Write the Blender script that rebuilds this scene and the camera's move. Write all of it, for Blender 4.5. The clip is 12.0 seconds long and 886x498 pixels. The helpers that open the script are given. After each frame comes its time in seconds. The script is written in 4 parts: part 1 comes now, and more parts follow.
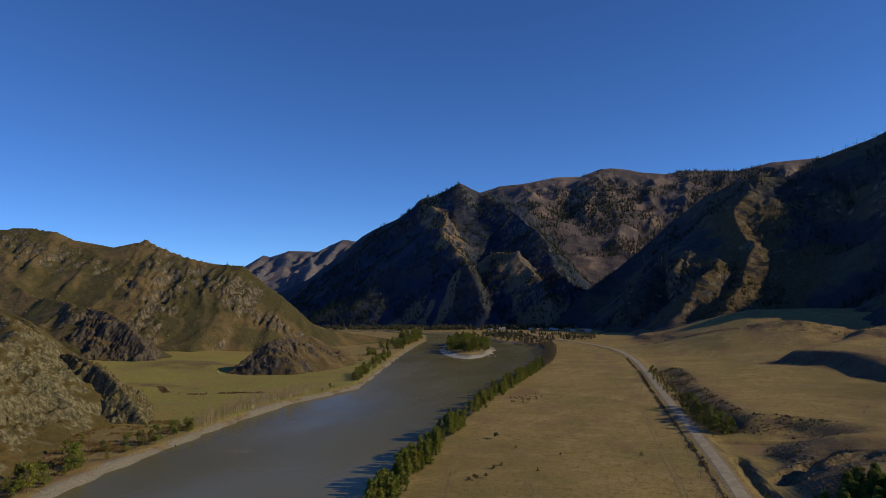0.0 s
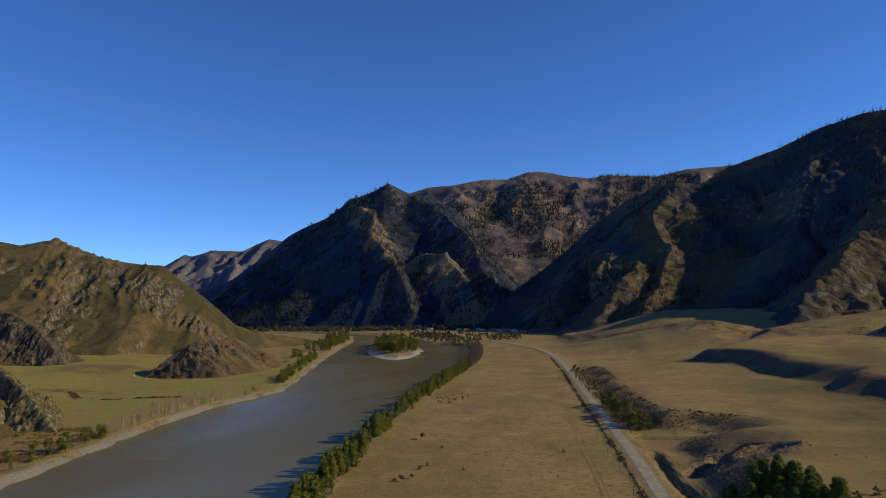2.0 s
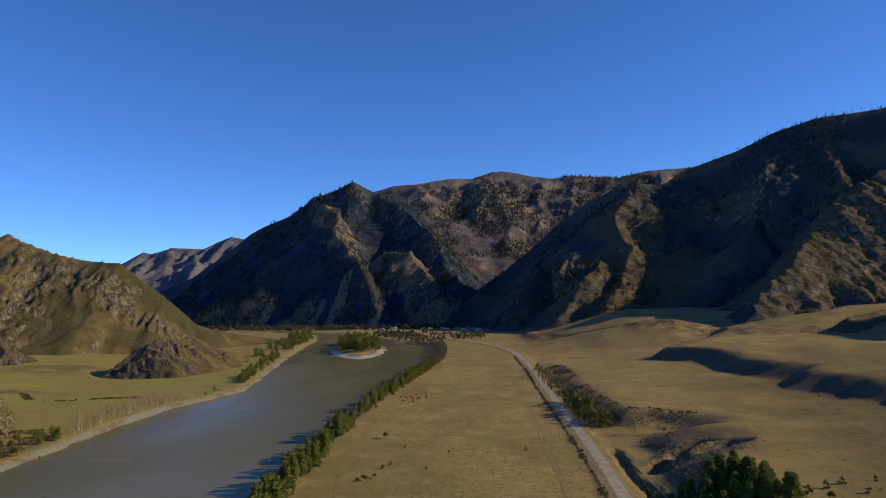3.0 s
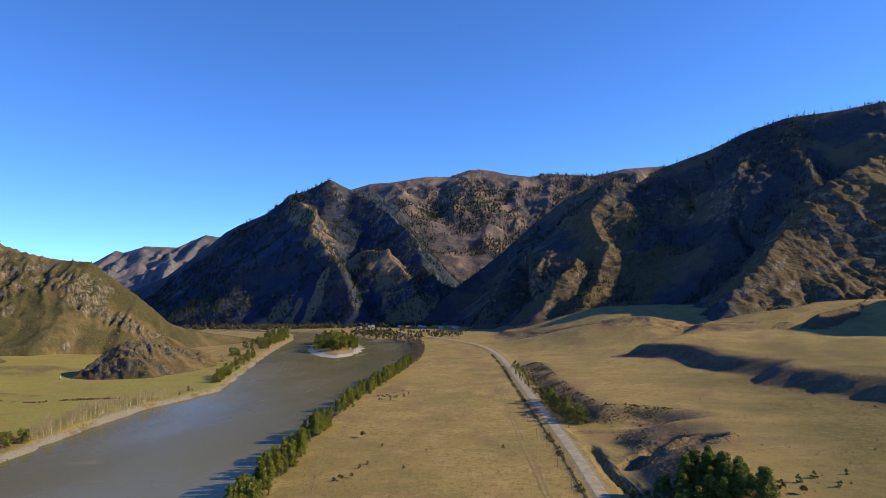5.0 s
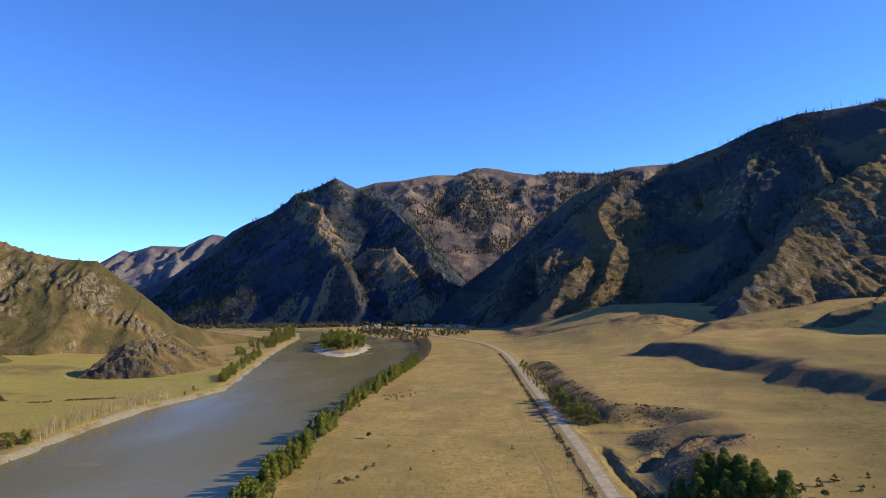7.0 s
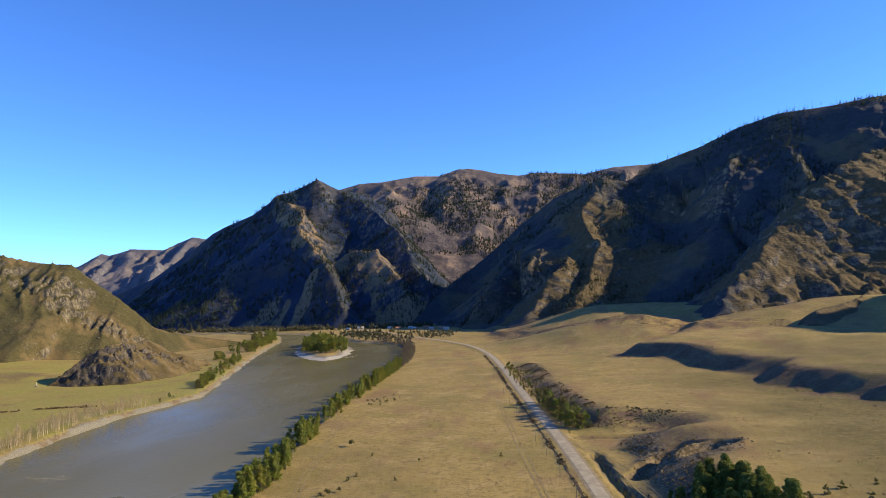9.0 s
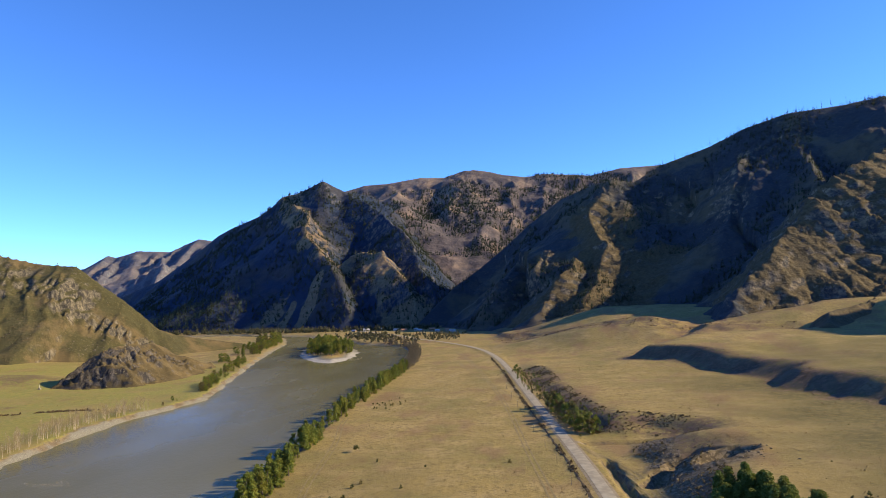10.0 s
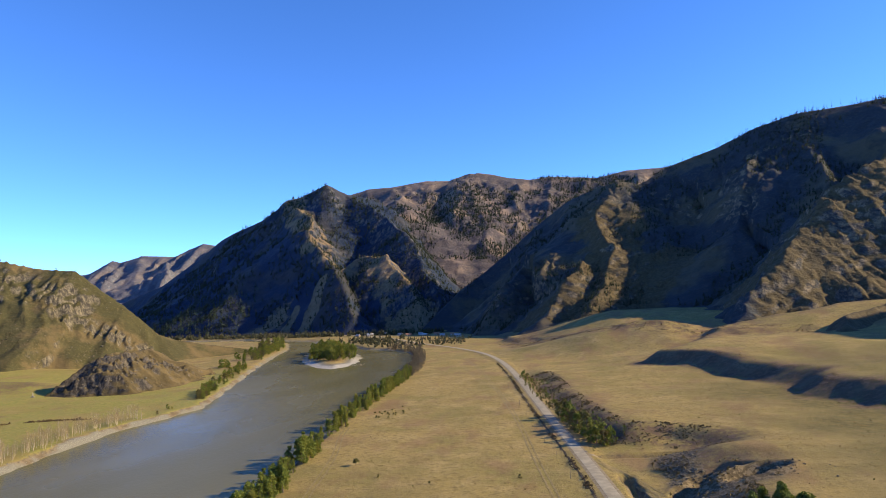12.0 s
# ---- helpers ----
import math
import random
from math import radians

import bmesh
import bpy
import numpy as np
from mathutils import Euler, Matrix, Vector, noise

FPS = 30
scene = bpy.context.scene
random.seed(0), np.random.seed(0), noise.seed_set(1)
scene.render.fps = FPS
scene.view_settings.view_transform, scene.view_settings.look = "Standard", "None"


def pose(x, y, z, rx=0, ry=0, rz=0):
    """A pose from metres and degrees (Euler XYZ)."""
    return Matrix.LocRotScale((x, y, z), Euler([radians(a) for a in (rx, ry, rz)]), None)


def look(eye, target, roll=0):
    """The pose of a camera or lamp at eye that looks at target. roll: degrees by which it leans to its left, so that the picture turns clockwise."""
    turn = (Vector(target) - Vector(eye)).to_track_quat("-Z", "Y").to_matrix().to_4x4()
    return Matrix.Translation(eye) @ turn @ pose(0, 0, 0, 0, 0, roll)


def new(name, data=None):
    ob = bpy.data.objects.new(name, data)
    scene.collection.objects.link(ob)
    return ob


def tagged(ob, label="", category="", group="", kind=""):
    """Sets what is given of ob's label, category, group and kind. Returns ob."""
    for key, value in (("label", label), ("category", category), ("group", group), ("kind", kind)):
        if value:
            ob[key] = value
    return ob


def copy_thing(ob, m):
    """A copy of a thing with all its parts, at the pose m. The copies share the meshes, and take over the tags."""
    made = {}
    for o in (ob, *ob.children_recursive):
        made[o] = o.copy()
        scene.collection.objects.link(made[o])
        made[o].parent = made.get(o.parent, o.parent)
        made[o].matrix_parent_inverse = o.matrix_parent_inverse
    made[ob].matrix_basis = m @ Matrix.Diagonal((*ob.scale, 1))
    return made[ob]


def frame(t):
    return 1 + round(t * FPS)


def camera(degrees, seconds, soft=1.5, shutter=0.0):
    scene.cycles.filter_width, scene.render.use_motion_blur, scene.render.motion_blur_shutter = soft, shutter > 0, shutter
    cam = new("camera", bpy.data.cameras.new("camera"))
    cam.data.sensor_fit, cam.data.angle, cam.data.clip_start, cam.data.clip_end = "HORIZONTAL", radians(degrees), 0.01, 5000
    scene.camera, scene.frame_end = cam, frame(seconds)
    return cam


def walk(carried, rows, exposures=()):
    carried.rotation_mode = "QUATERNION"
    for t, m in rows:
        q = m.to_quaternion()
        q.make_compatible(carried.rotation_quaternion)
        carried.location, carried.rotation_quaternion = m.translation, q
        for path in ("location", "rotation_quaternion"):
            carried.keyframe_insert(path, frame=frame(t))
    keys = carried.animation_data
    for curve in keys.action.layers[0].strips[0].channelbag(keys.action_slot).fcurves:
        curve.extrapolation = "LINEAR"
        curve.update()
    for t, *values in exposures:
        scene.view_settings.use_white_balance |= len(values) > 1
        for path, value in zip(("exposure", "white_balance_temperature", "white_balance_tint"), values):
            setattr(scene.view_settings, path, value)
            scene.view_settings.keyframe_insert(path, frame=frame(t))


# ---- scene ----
cam = camera(66.2, 12.0, soft=0.8)
PATH = [
    (0, (1.659, -2.514, 58.466), (0.955, -0.647, 58.607), -1.7),
    (0.5, (1.864, -2.622, 58.463), (1.198, -0.741, 58.604), -1.7),
    (1, (2.059, -2.705, 58.473), (1.457, -0.803, 58.614), -1.7),
    (1.5, (2.116, -2.713, 58.499), (1.584, -0.791, 58.638), -1.7),
    (2, (2.074, -2.656, 58.532), (1.57, -0.726, 58.669), -1.7),
    (2.5, (2.045, -2.617, 58.563), (1.56, -0.681, 58.697), -1.7),
    (3, (2.192, -2.618, 58.555), (1.789, -0.663, 58.686), -1.6),
    (3.2, (2.212, -2.582, 58.549), (1.853, -0.619, 58.675), -1.8),
    (4.8, (2.128, -1.873, 58.573), (1.797, 0.095, 58.694), -2.0),
    (5, (2.106, -1.699, 58.573), (1.768, 0.268, 58.696), -1.8),
    (5.5, (2.01, -1.038, 58.541), (1.665, 0.928, 58.663), -1.8),
    (6, (1.721, -0.071, 58.497), (1.376, 1.895, 58.62), -1.9),
    (6.5, (1.361, 1.273, 58.452), (1.01, 3.238, 58.574), -1.9),
    (7, (0.922, 3.006, 58.4), (0.566, 4.97, 58.52), -1.9),
    (7.5, (0.488, 5.079, 58.354), (0.15, 7.046, 58.475), -2.0),
    (7.7, (0.265, 6.054, 58.342), (-0.053, 8.025, 58.462), -1.8),
    (9.3, (-1.917, 15.012, 58.121), (-2.224, 16.985, 58.245), -2.4),
    (9.5, (-2.196, 16.239, 58.112), (-2.507, 18.21, 58.238), -2.3),
    (10, (-2.909, 19.543, 58.083), (-3.232, 21.513, 58.212), -2.4),
    (10.5, (-3.606, 23.092, 58.048), (-3.932, 25.061, 58.179), -2.4),
    (11, (-4.241, 26.784, 58.005), (-4.571, 28.752, 58.141), -2.5),
    (11.5, (-4.788, 30.512, 57.95), (-5.12, 32.48, 58.088), -2.6),
    (12, (-5.217, 34.284, 57.901), (-5.553, 36.25, 58.042), -2.6),
]
KELVIN, TINT = 6400, 18
EXPOSURES = [(t, e, KELVIN, TINT) for t, e in ((0.0, -0.43), (1.5, -0.32), (2.5, -0.1), (3.0, -0.01), (5.0, 0.61), (6.5, 0.74), (9.5, 0.88), (12.0, 0.92))]
walk(cam, [(t, look(eye, target, roll)) for t, eye, target, roll in PATH], EXPOSURES)

# ---- light ----
SUN_ELEV, SUN_AZ = radians(25), radians(8)      # azimuth from +x towards +y
world = bpy.data.worlds.new("world")
scene.world = world
world.use_nodes = True
wn = world.node_tree.nodes
sky = wn.new("ShaderNodeTexSky")
sky.sky_type, sky.sun_disc = "NISHITA", False
sky.sun_elevation, sky.sun_rotation = SUN_ELEV, math.pi / 2 - SUN_AZ
sky.altitude, sky.air_density, sky.dust_density, sky.ozone_density = 2500, 0.75, 0.0, 1.5
wn["Background"].inputs["Strength"].default_value = 0.134
vivid = wn.new("ShaderNodeHueSaturation")
vivid.inputs["Saturation"].default_value = 1.12
world.node_tree.links.new(sky.outputs[0], vivid.inputs["Color"])
deep = wn.new("ShaderNodeMix")
deep.data_type, deep.blend_type = "RGBA", "MULTIPLY"
deep.inputs[0].default_value, deep.inputs[7].default_value = 1.0, (0.59, 0.94, 1.30, 1)
world.node_tree.links.new(vivid.outputs[0], deep.inputs[6])
world.node_tree.links.new(deep.outputs[2], wn["Background"].inputs["Color"])
sun = new("sun", bpy.data.lights.new("sun", "SUN"))
sun.data.energy, sun.data.angle, sun.data.color = 5.0, radians(0.53), (1.0, 0.83, 0.45)
sun_way = Vector((math.cos(SUN_AZ) * math.cos(SUN_ELEV), math.sin(SUN_AZ) * math.cos(SUN_ELEV), math.sin(SUN_ELEV)))
sun.matrix_world = look(sun_way * 500, (0, 0, 0))


# ---- noise ----
def lattice(ix, iy, seed):
    n = (ix * 374761393 + iy * 668265263 + seed * 974711) & 0xFFFFFFFF
    n = ((n ^ (n >> 13)) * 1274126177) & 0xFFFFFFFF
    return ((n ^ (n >> 16)) & 0xFFFF) / 65535.0


def perlin(x, y, seed=0):
    x, y = np.asarray(x, float), np.asarray(y, float)
    ix, iy = np.floor(x).astype(np.int64), np.floor(y).astype(np.int64)
    fx, fy = x - ix, y - iy
    u, v = fx * fx * fx * (fx * (fx * 6 - 15) + 10), fy * fy * fy * (fy * (fy * 6 - 15) + 10)

    def corner(dx, dy):
        a = lattice(ix + dx, iy + dy, seed) * 2 * math.pi
        return np.cos(a) * (fx - dx) + np.sin(a) * (fy - dy)
    lo = corner(0, 0) * (1 - u) + corner(1, 0) * u
    hi = corner(0, 1) * (1 - u) + corner(1, 1) * u
    return (lo * (1 - v) + hi * v) * 1.4


def fbm(x, y, octaves=4, seed=0, gain=0.5):
    total, amp = 0, 1.0
    for k in range(octaves):
        total = total + amp * perlin(x * 2 ** k, y * 2 ** k, seed + 17 * k)
        amp *= gain
    return total


def ridged(x, y, octaves=4, seed=0):
    total, amp, weight = 0, 1.0, 1.0
    for k in range(octaves):
        n = 1 - np.abs(perlin(x * 2 ** k, y * 2 ** k, seed + 31 * k)) * 1.6
        n = np.clip(n, 0, 1) ** 2 * weight
        weight = np.clip(n * 1.6, 0, 1)
        total, amp = total + amp * n, amp * 0.5
    return total / 1.5


def smooth(a, b, v):
    t = np.clip((v - a) / (b - a), 0, 1)
    return t * t * (3 - 2 * t)


def along(X, Y, line):
    """Distance to a polyline and the height interpolated along it."""
    best, height = np.full(np.shape(X), 1e9), np.zeros(np.shape(X))
    for a, b in zip(line, line[1:]):
        dx, dy = b[0] - a[0], b[1] - a[1]
        t = np.clip(((X - a[0]) * dx + (Y - a[1]) * dy) / (dx * dx + dy * dy), 0, 1)
        d = np.hypot(X - a[0] - t * dx, Y - a[1] - t * dy)
        near = d < best
        best = np.where(near, d, best)
        if len(a) > 2:
            height = np.where(near, a[2] + t * (b[2] - a[2]), height)
    return best, height


def inside(X, Y, ring):
    """Signed distance to a closed ring, positive inside."""
    X, Y = np.asarray(X, float), np.asarray(Y, float)
    hit = np.zeros(X.shape, bool)
    for a, b in zip(ring, ring[1:] + ring[:1]):
        if a[1] != b[1]:
            crosses = ((a[1] > Y) != (b[1] > Y)) & (X < (b[0] - a[0]) * (Y - a[1]) / (b[1] - a[1]) + a[0])
            hit ^= crosses
    d, _ = along(X, Y, ring + ring[:1])
    return np.where(hit, d, -d)


# ---- plan of the valley ----
WATER = -2.5
LEFT_BANK = [(-150, -300), (-172, 0), (-185, 110), (-198, 161), (-206, 189), (-212, 223), (-217, 250), (-225, 291), (-230, 341), (-227, 370),
             (-222, 420), (-235, 460), (-258, 530), (-296, 646), (-339, 790), (-364, 886), (-425, 1029), (-560, 1120), (-1000, 1190)]
RIGHT_BANK = [(-30, -300), (-56, 0), (-78, 120), (-90, 170), (-97, 206), (-101, 231), (-107, 263), (-113, 318), (-117, 360), (-120, 413), (-123, 485),
              (-130, 562), (-141, 638), (-160, 730), (-178, 785), (-212, 828), (-245, 846), (-280, 905), (-400, 1060), (-560, 1160), (-1000, 1240)]
RIVER = LEFT_BANK + RIGHT_BANK[::-1]
ISLAND = [(-270, 702), (-237, 648), (-214, 630), (-204, 673), (-227, 764), (-276, 852), (-318, 842)]
PLATEAU = [(-52, 620), (-36, 560), (-28, 505), (-12, 400), (1, 325), (10, 302), (30, 296), (40, 288), (27, 279), (23, 262), (30, 250), (24, 240),
           (28, 228), (26, 213), (25, 195), (28, 170), (38, 110), (48, -300), (1500, -300), (1500, 620)]
TERRACE = [(40, 545), (74, 500), (86, 462), (107, 416), (99, 376), (113, 360), (111, 343), (124, 330), (121, 310), (142, 240), (165, -300), (1500, -300), (1500, 900), (130, 720), (95, 630)]
UPPER = [(-75, 850), (-48, 765), (20, 722), (96, 682), (150, 640), (260, 560), (420, 500), (1500, 480), (1500, 1500), (-120, 1300)]
ROAD = [(70, -300), (44, -60), (30, 60), (19, 140), (11.2, 193), (9, 210), (4.2, 245), (-3.6, 295), (-16.5, 372), (-37, 505), (-57, 617), (-84, 715), (-132, 806), (-181, 877), (-225, 960), (-290, 1080), (-420, 1190)]
SIDE_TRACK = [(-4, 282), (8, 282), (22, 283), (34, 283), (48, 278)]
GULLY = [(11, 255), (12.5, 240), (14.5, 220), (18.5, 203), (22, 186)]
HOLLOW = [(22, 226), (26, 235), (32, 245), (38, 248), (42, 245)]
ROADSIDE = [(6.4, 193), (-0.8, 245), (-8.8, 295), (-21.8, 372), (-42.5, 505), (-63, 617)]


def ground_height(X, Y):
    X, Y = np.asarray(X, float), np.asarray(Y, float)
    wx, wy = X + 5 * fbm(X / 45, Y / 45, 3, 5), Y + 5 * fbm(X / 45, Y / 45, 3, 9)
    z = 0.35 * fbm(X / 60, Y / 60, 3, 1) + 0.12 * fbm(X / 9, Y / 9, 3, 2)
    # left meadow rises to the hill
    dl, _ = along(X, Y, LEFT_BANK)
    west = inside(X, Y, [(-3000, -300)] + LEFT_BANK + [(-3000, 1250)]) > 0
    z = z + np.where(west, 12 * smooth(90, 340, dl) + 1.5 * fbm(X / 70, Y / 70, 2, 3) * smooth(40, 120, dl), 0)
    z = z + 4.0 * np.exp(-((X + 425) / 38) ** 2 - ((Y - 490) / 30) ** 2)
    # right-hand plateau and terraces
    sd = inside(wx, wy, PLATEAU)
    top = np.interp(Y, [200, 260, 300, 350, 430, 500, 560, 620], [8.6, 8.2, 6.0, 4.6, 3.4, 3.8, 1.0, 0.0])
    z = z + smooth(np.interp(Y, [285, 310], [-9, -4]), np.interp(Y, [285, 310], [24, 15]), sd) * top
    east = smooth(-20, 110, X + 0.17 * (Y - 500) - 20)
    z = z + east * smooth(430, 600, Y) * 7.5 + east * 1.6 * fbm(X / 75, Y / 75, 3, 14)
    z = z + smooth(0, 22, inside(X + 8 * fbm(X / 60, Y / 60, 3, 21), Y + 8 * fbm(X / 60, Y / 60, 3, 22), TERRACE)) * 8.2
    z = z + smooth(-4, 26, inside(X + 20 * fbm(X / 60, Y / 60, 3, 25), Y + 20 * fbm(X / 60, Y / 60, 3, 26), UPPER)) * np.interp(Y, [600, 900], [3.0, 5.5])
    z = z + smooth(10, 150, inside(X, Y, UPPER)) * 18
    z = z + 15 * np.exp(-((Y - 712 + 0.12 * (X - 40)) / 52) ** 2) * smooth(-85, 30, X) * smooth(150, 80, X)
    z = z + 0.012 * np.clip(X - 60, 0, 500) * smooth(0, 30, sd)
    # cuts
    d, _ = along(X, Y, GULLY)
    z = z - 2.4 * smooth(2.1, 0.4, d + 0.6 * perlin(X / 4, Y / 4, 8)) * smooth(262, 250, Y)
    d, _ = along(X, Y, ROADSIDE)
    z = z - 0.5 * smooth(1.8, 0.3, d)
    d, _ = along(X, Y, HOLLOW)
    z = z - 3.0 * smooth(4.6, 1.2, d + 1.2 * perlin(X / 5, Y / 5, 12))
    px, py = (X - 44) * 0.93 + (Y - 234) * 0.3, (Y - 234) * 0.93 - (X - 44) * 0.3
    pit = np.exp(-(px / 9.5) ** 2 - (py / 4.5) ** 2)
    z = z - 3.2 * smooth(0.25, 0.8, pit + 0.16 * perlin(X / 3, Y / 3, 4)) + 1.0 * smooth(0.05, 0.3, pit) * smooth(0.5, 0.25, pit)
    d, _ = along(X, Y, SIDE_TRACK)
    z = z - 1.5 * smooth(3.4, 1.6, d)
    # road bed
    d, _ = along(X, Y, ROAD)
    bed = np.interp(Y, [0, 400, 900], [0.5, 0.5, 0.6])
    z = np.where(d < 12, bed + (z - bed) * smooth(3.6, 8.0, d), z)
    # river bed, beaches and island
    wet = inside(X + 2.5 * perlin(X / 14, Y / 14, 6), Y + 2.5 * perlin(X / 14, Y / 14, 7), RIVER)
    beach = np.where(west, smooth(-3.8, 1.2, wet), smooth(-5.0, 1.2, wet))
    z = z * (1 - beach) + beach * (WATER - 0.35 - 0.06 * np.clip(wet, 0, 30))
    isl = inside(X + 5 * fbm(X / 30, Y / 30, 2, 11), Y + 5 * fbm(X / 30, Y / 30, 2, 12), ISLAND)
    z = np.maximum(z, np.where(isl > -6, WATER - 0.4 + 0.16 * np.clip(isl + 3, 0, 18), -99))
    return z


def rock_zone(X, Y, rocks, grain, seed):
    """Where crags break through the turf: 0 to 1, from lines and half widths."""
    out = np.zeros(X.shape)
    ragged = fbm(X / (0.3 * grain), Y / (0.3 * grain), 4, seed + 7, 0.6)
    for line, width in rocks:
        d, _ = along(X, Y, line)
        out = np.maximum(out, smooth(1.3 * width, 0.5 * width, d + 0.75 * width * ragged))
    return out


def bedding(h, X, Y, bed, grain, seed, dip):
    """Offset that turns a slope into treads and risers along tilted rock beds."""
    layer = (h + dip[0] * X + dip[1] * Y + 0.16 * grain * fbm(X / grain, Y / grain, 4, seed)) / bed
    f = layer - np.floor(layer)
    return np.where(f < 0.72, -0.62 * f, -0.4464 + 0.4464 * (f - 0.72) / 0.28) * bed


def mountain_height(X, Y, ridges, slope, seed, rough=16.0, grain=150.0, ledge=0.5, bed=20.0, calm=0.0, rocks=(), dip=(-0.12, 0.03), crags=0.2):
    """A massif: the highest of slopes that fall from its ridge lines, cut by gullies that run downhill, with craggy beds."""
    wx = X + 0.13 * grain * fbm(X / grain, Y / grain, 4, seed)
    wy = Y + 0.13 * grain * fbm(X / grain, Y / grain, 4, seed + 5)
    best, second = np.full(X.shape, -1e9), np.full(X.shape, -1e9)
    dist, rib, u, v = np.full(X.shape, 1e9), np.zeros(X.shape), np.zeros(X.shape), np.zeros(X.shape)
    crown = max(p[2] for line in ridges for p in line)
    for k_line, line in enumerate(ridges):
        d, z = along(X, Y, line)
        dw, zw = along(wx, wy, line)
        k = smooth(8, 80, d) if k_line == 0 else np.ones_like(d)
        d2, z2 = d * (1 - k) + dw * k, z * (1 - k) + zw * k
        h = z2 - slope * d2 * (1.14 - 0.26 * np.clip(d2 / 450, 0, 1))
        over = h > best
        second = np.where(over, best, np.maximum(second, h))
        dist, rib = np.where(over, d, dist), np.where(over, 0.0 if k_line == 0 else 0.55, rib)
        dx, dy = line[-1][0] - line[0][0], line[-1][1] - line[0][1]
        n = math.hypot(dx, dy)
        u = np.where(over, (wx * dx + wy * dy) / n + 991 * k_line, u)
        v = np.where(over, (-wx * dy + wy * dx) / n, v)
        best = np.maximum(best, h)
    apart = smooth(0, 0.10 * crown, best - second)
    inner = np.maximum(smooth(0, 0.2 * crown, dist), rib)
    near = np.clip(1 - (best - second) / (0.05 * crown), 0, 1)
    best = best + 0.012 * crown * near * near * inner
    high = smooth(-0.02 * crown, 0.12 * crown, best)
    amp = rough * (0.3 + 0.7 * smooth(0.4 * calm, calm, best)) if calm else rough
    gully = ridged(u / (0.62 * grain), v / (1.9 * grain), 5, seed + 40) * apart + 0.5 * (1 - apart)
    block = ridged(wx / (0.8 * grain), wy / (0.8 * grain), 5, seed + 50)
    fine = fbm(X / (0.16 * grain), Y / (0.16 * grain), 5, seed + 60, 0.6)
    zone = rock_zone(X, Y, rocks, grain, seed)
    wild = 0.3 + 0.7 * smooth(-0.15, 0.35, fbm(X / (0.9 * grain), Y / (0.9 * grain), 3, seed + 95))
    beds = bedding(best, X, Y, bed, grain, seed + 90, dip) + 0.55 * bedding(best, X, Y, bed * 0.37, grain * 0.4, seed + 91, dip)
    crag = ridged(u / (0.11 * grain), v / (0.3 * grain), 4, seed + 80)
    return best + high * (((gully - 0.5) * 0.95 + (block - 0.55) * 0.22) * amp * inner + fine * amp * 0.10 * (0.2 + 0.8 * inner)
                          + beds * ledge * (0.25 + 0.75 * inner) * np.maximum(wild * 0.55, zone) + zone * (crag - 0.35) * rough * crags * (0.35 + 0.65 * inner))


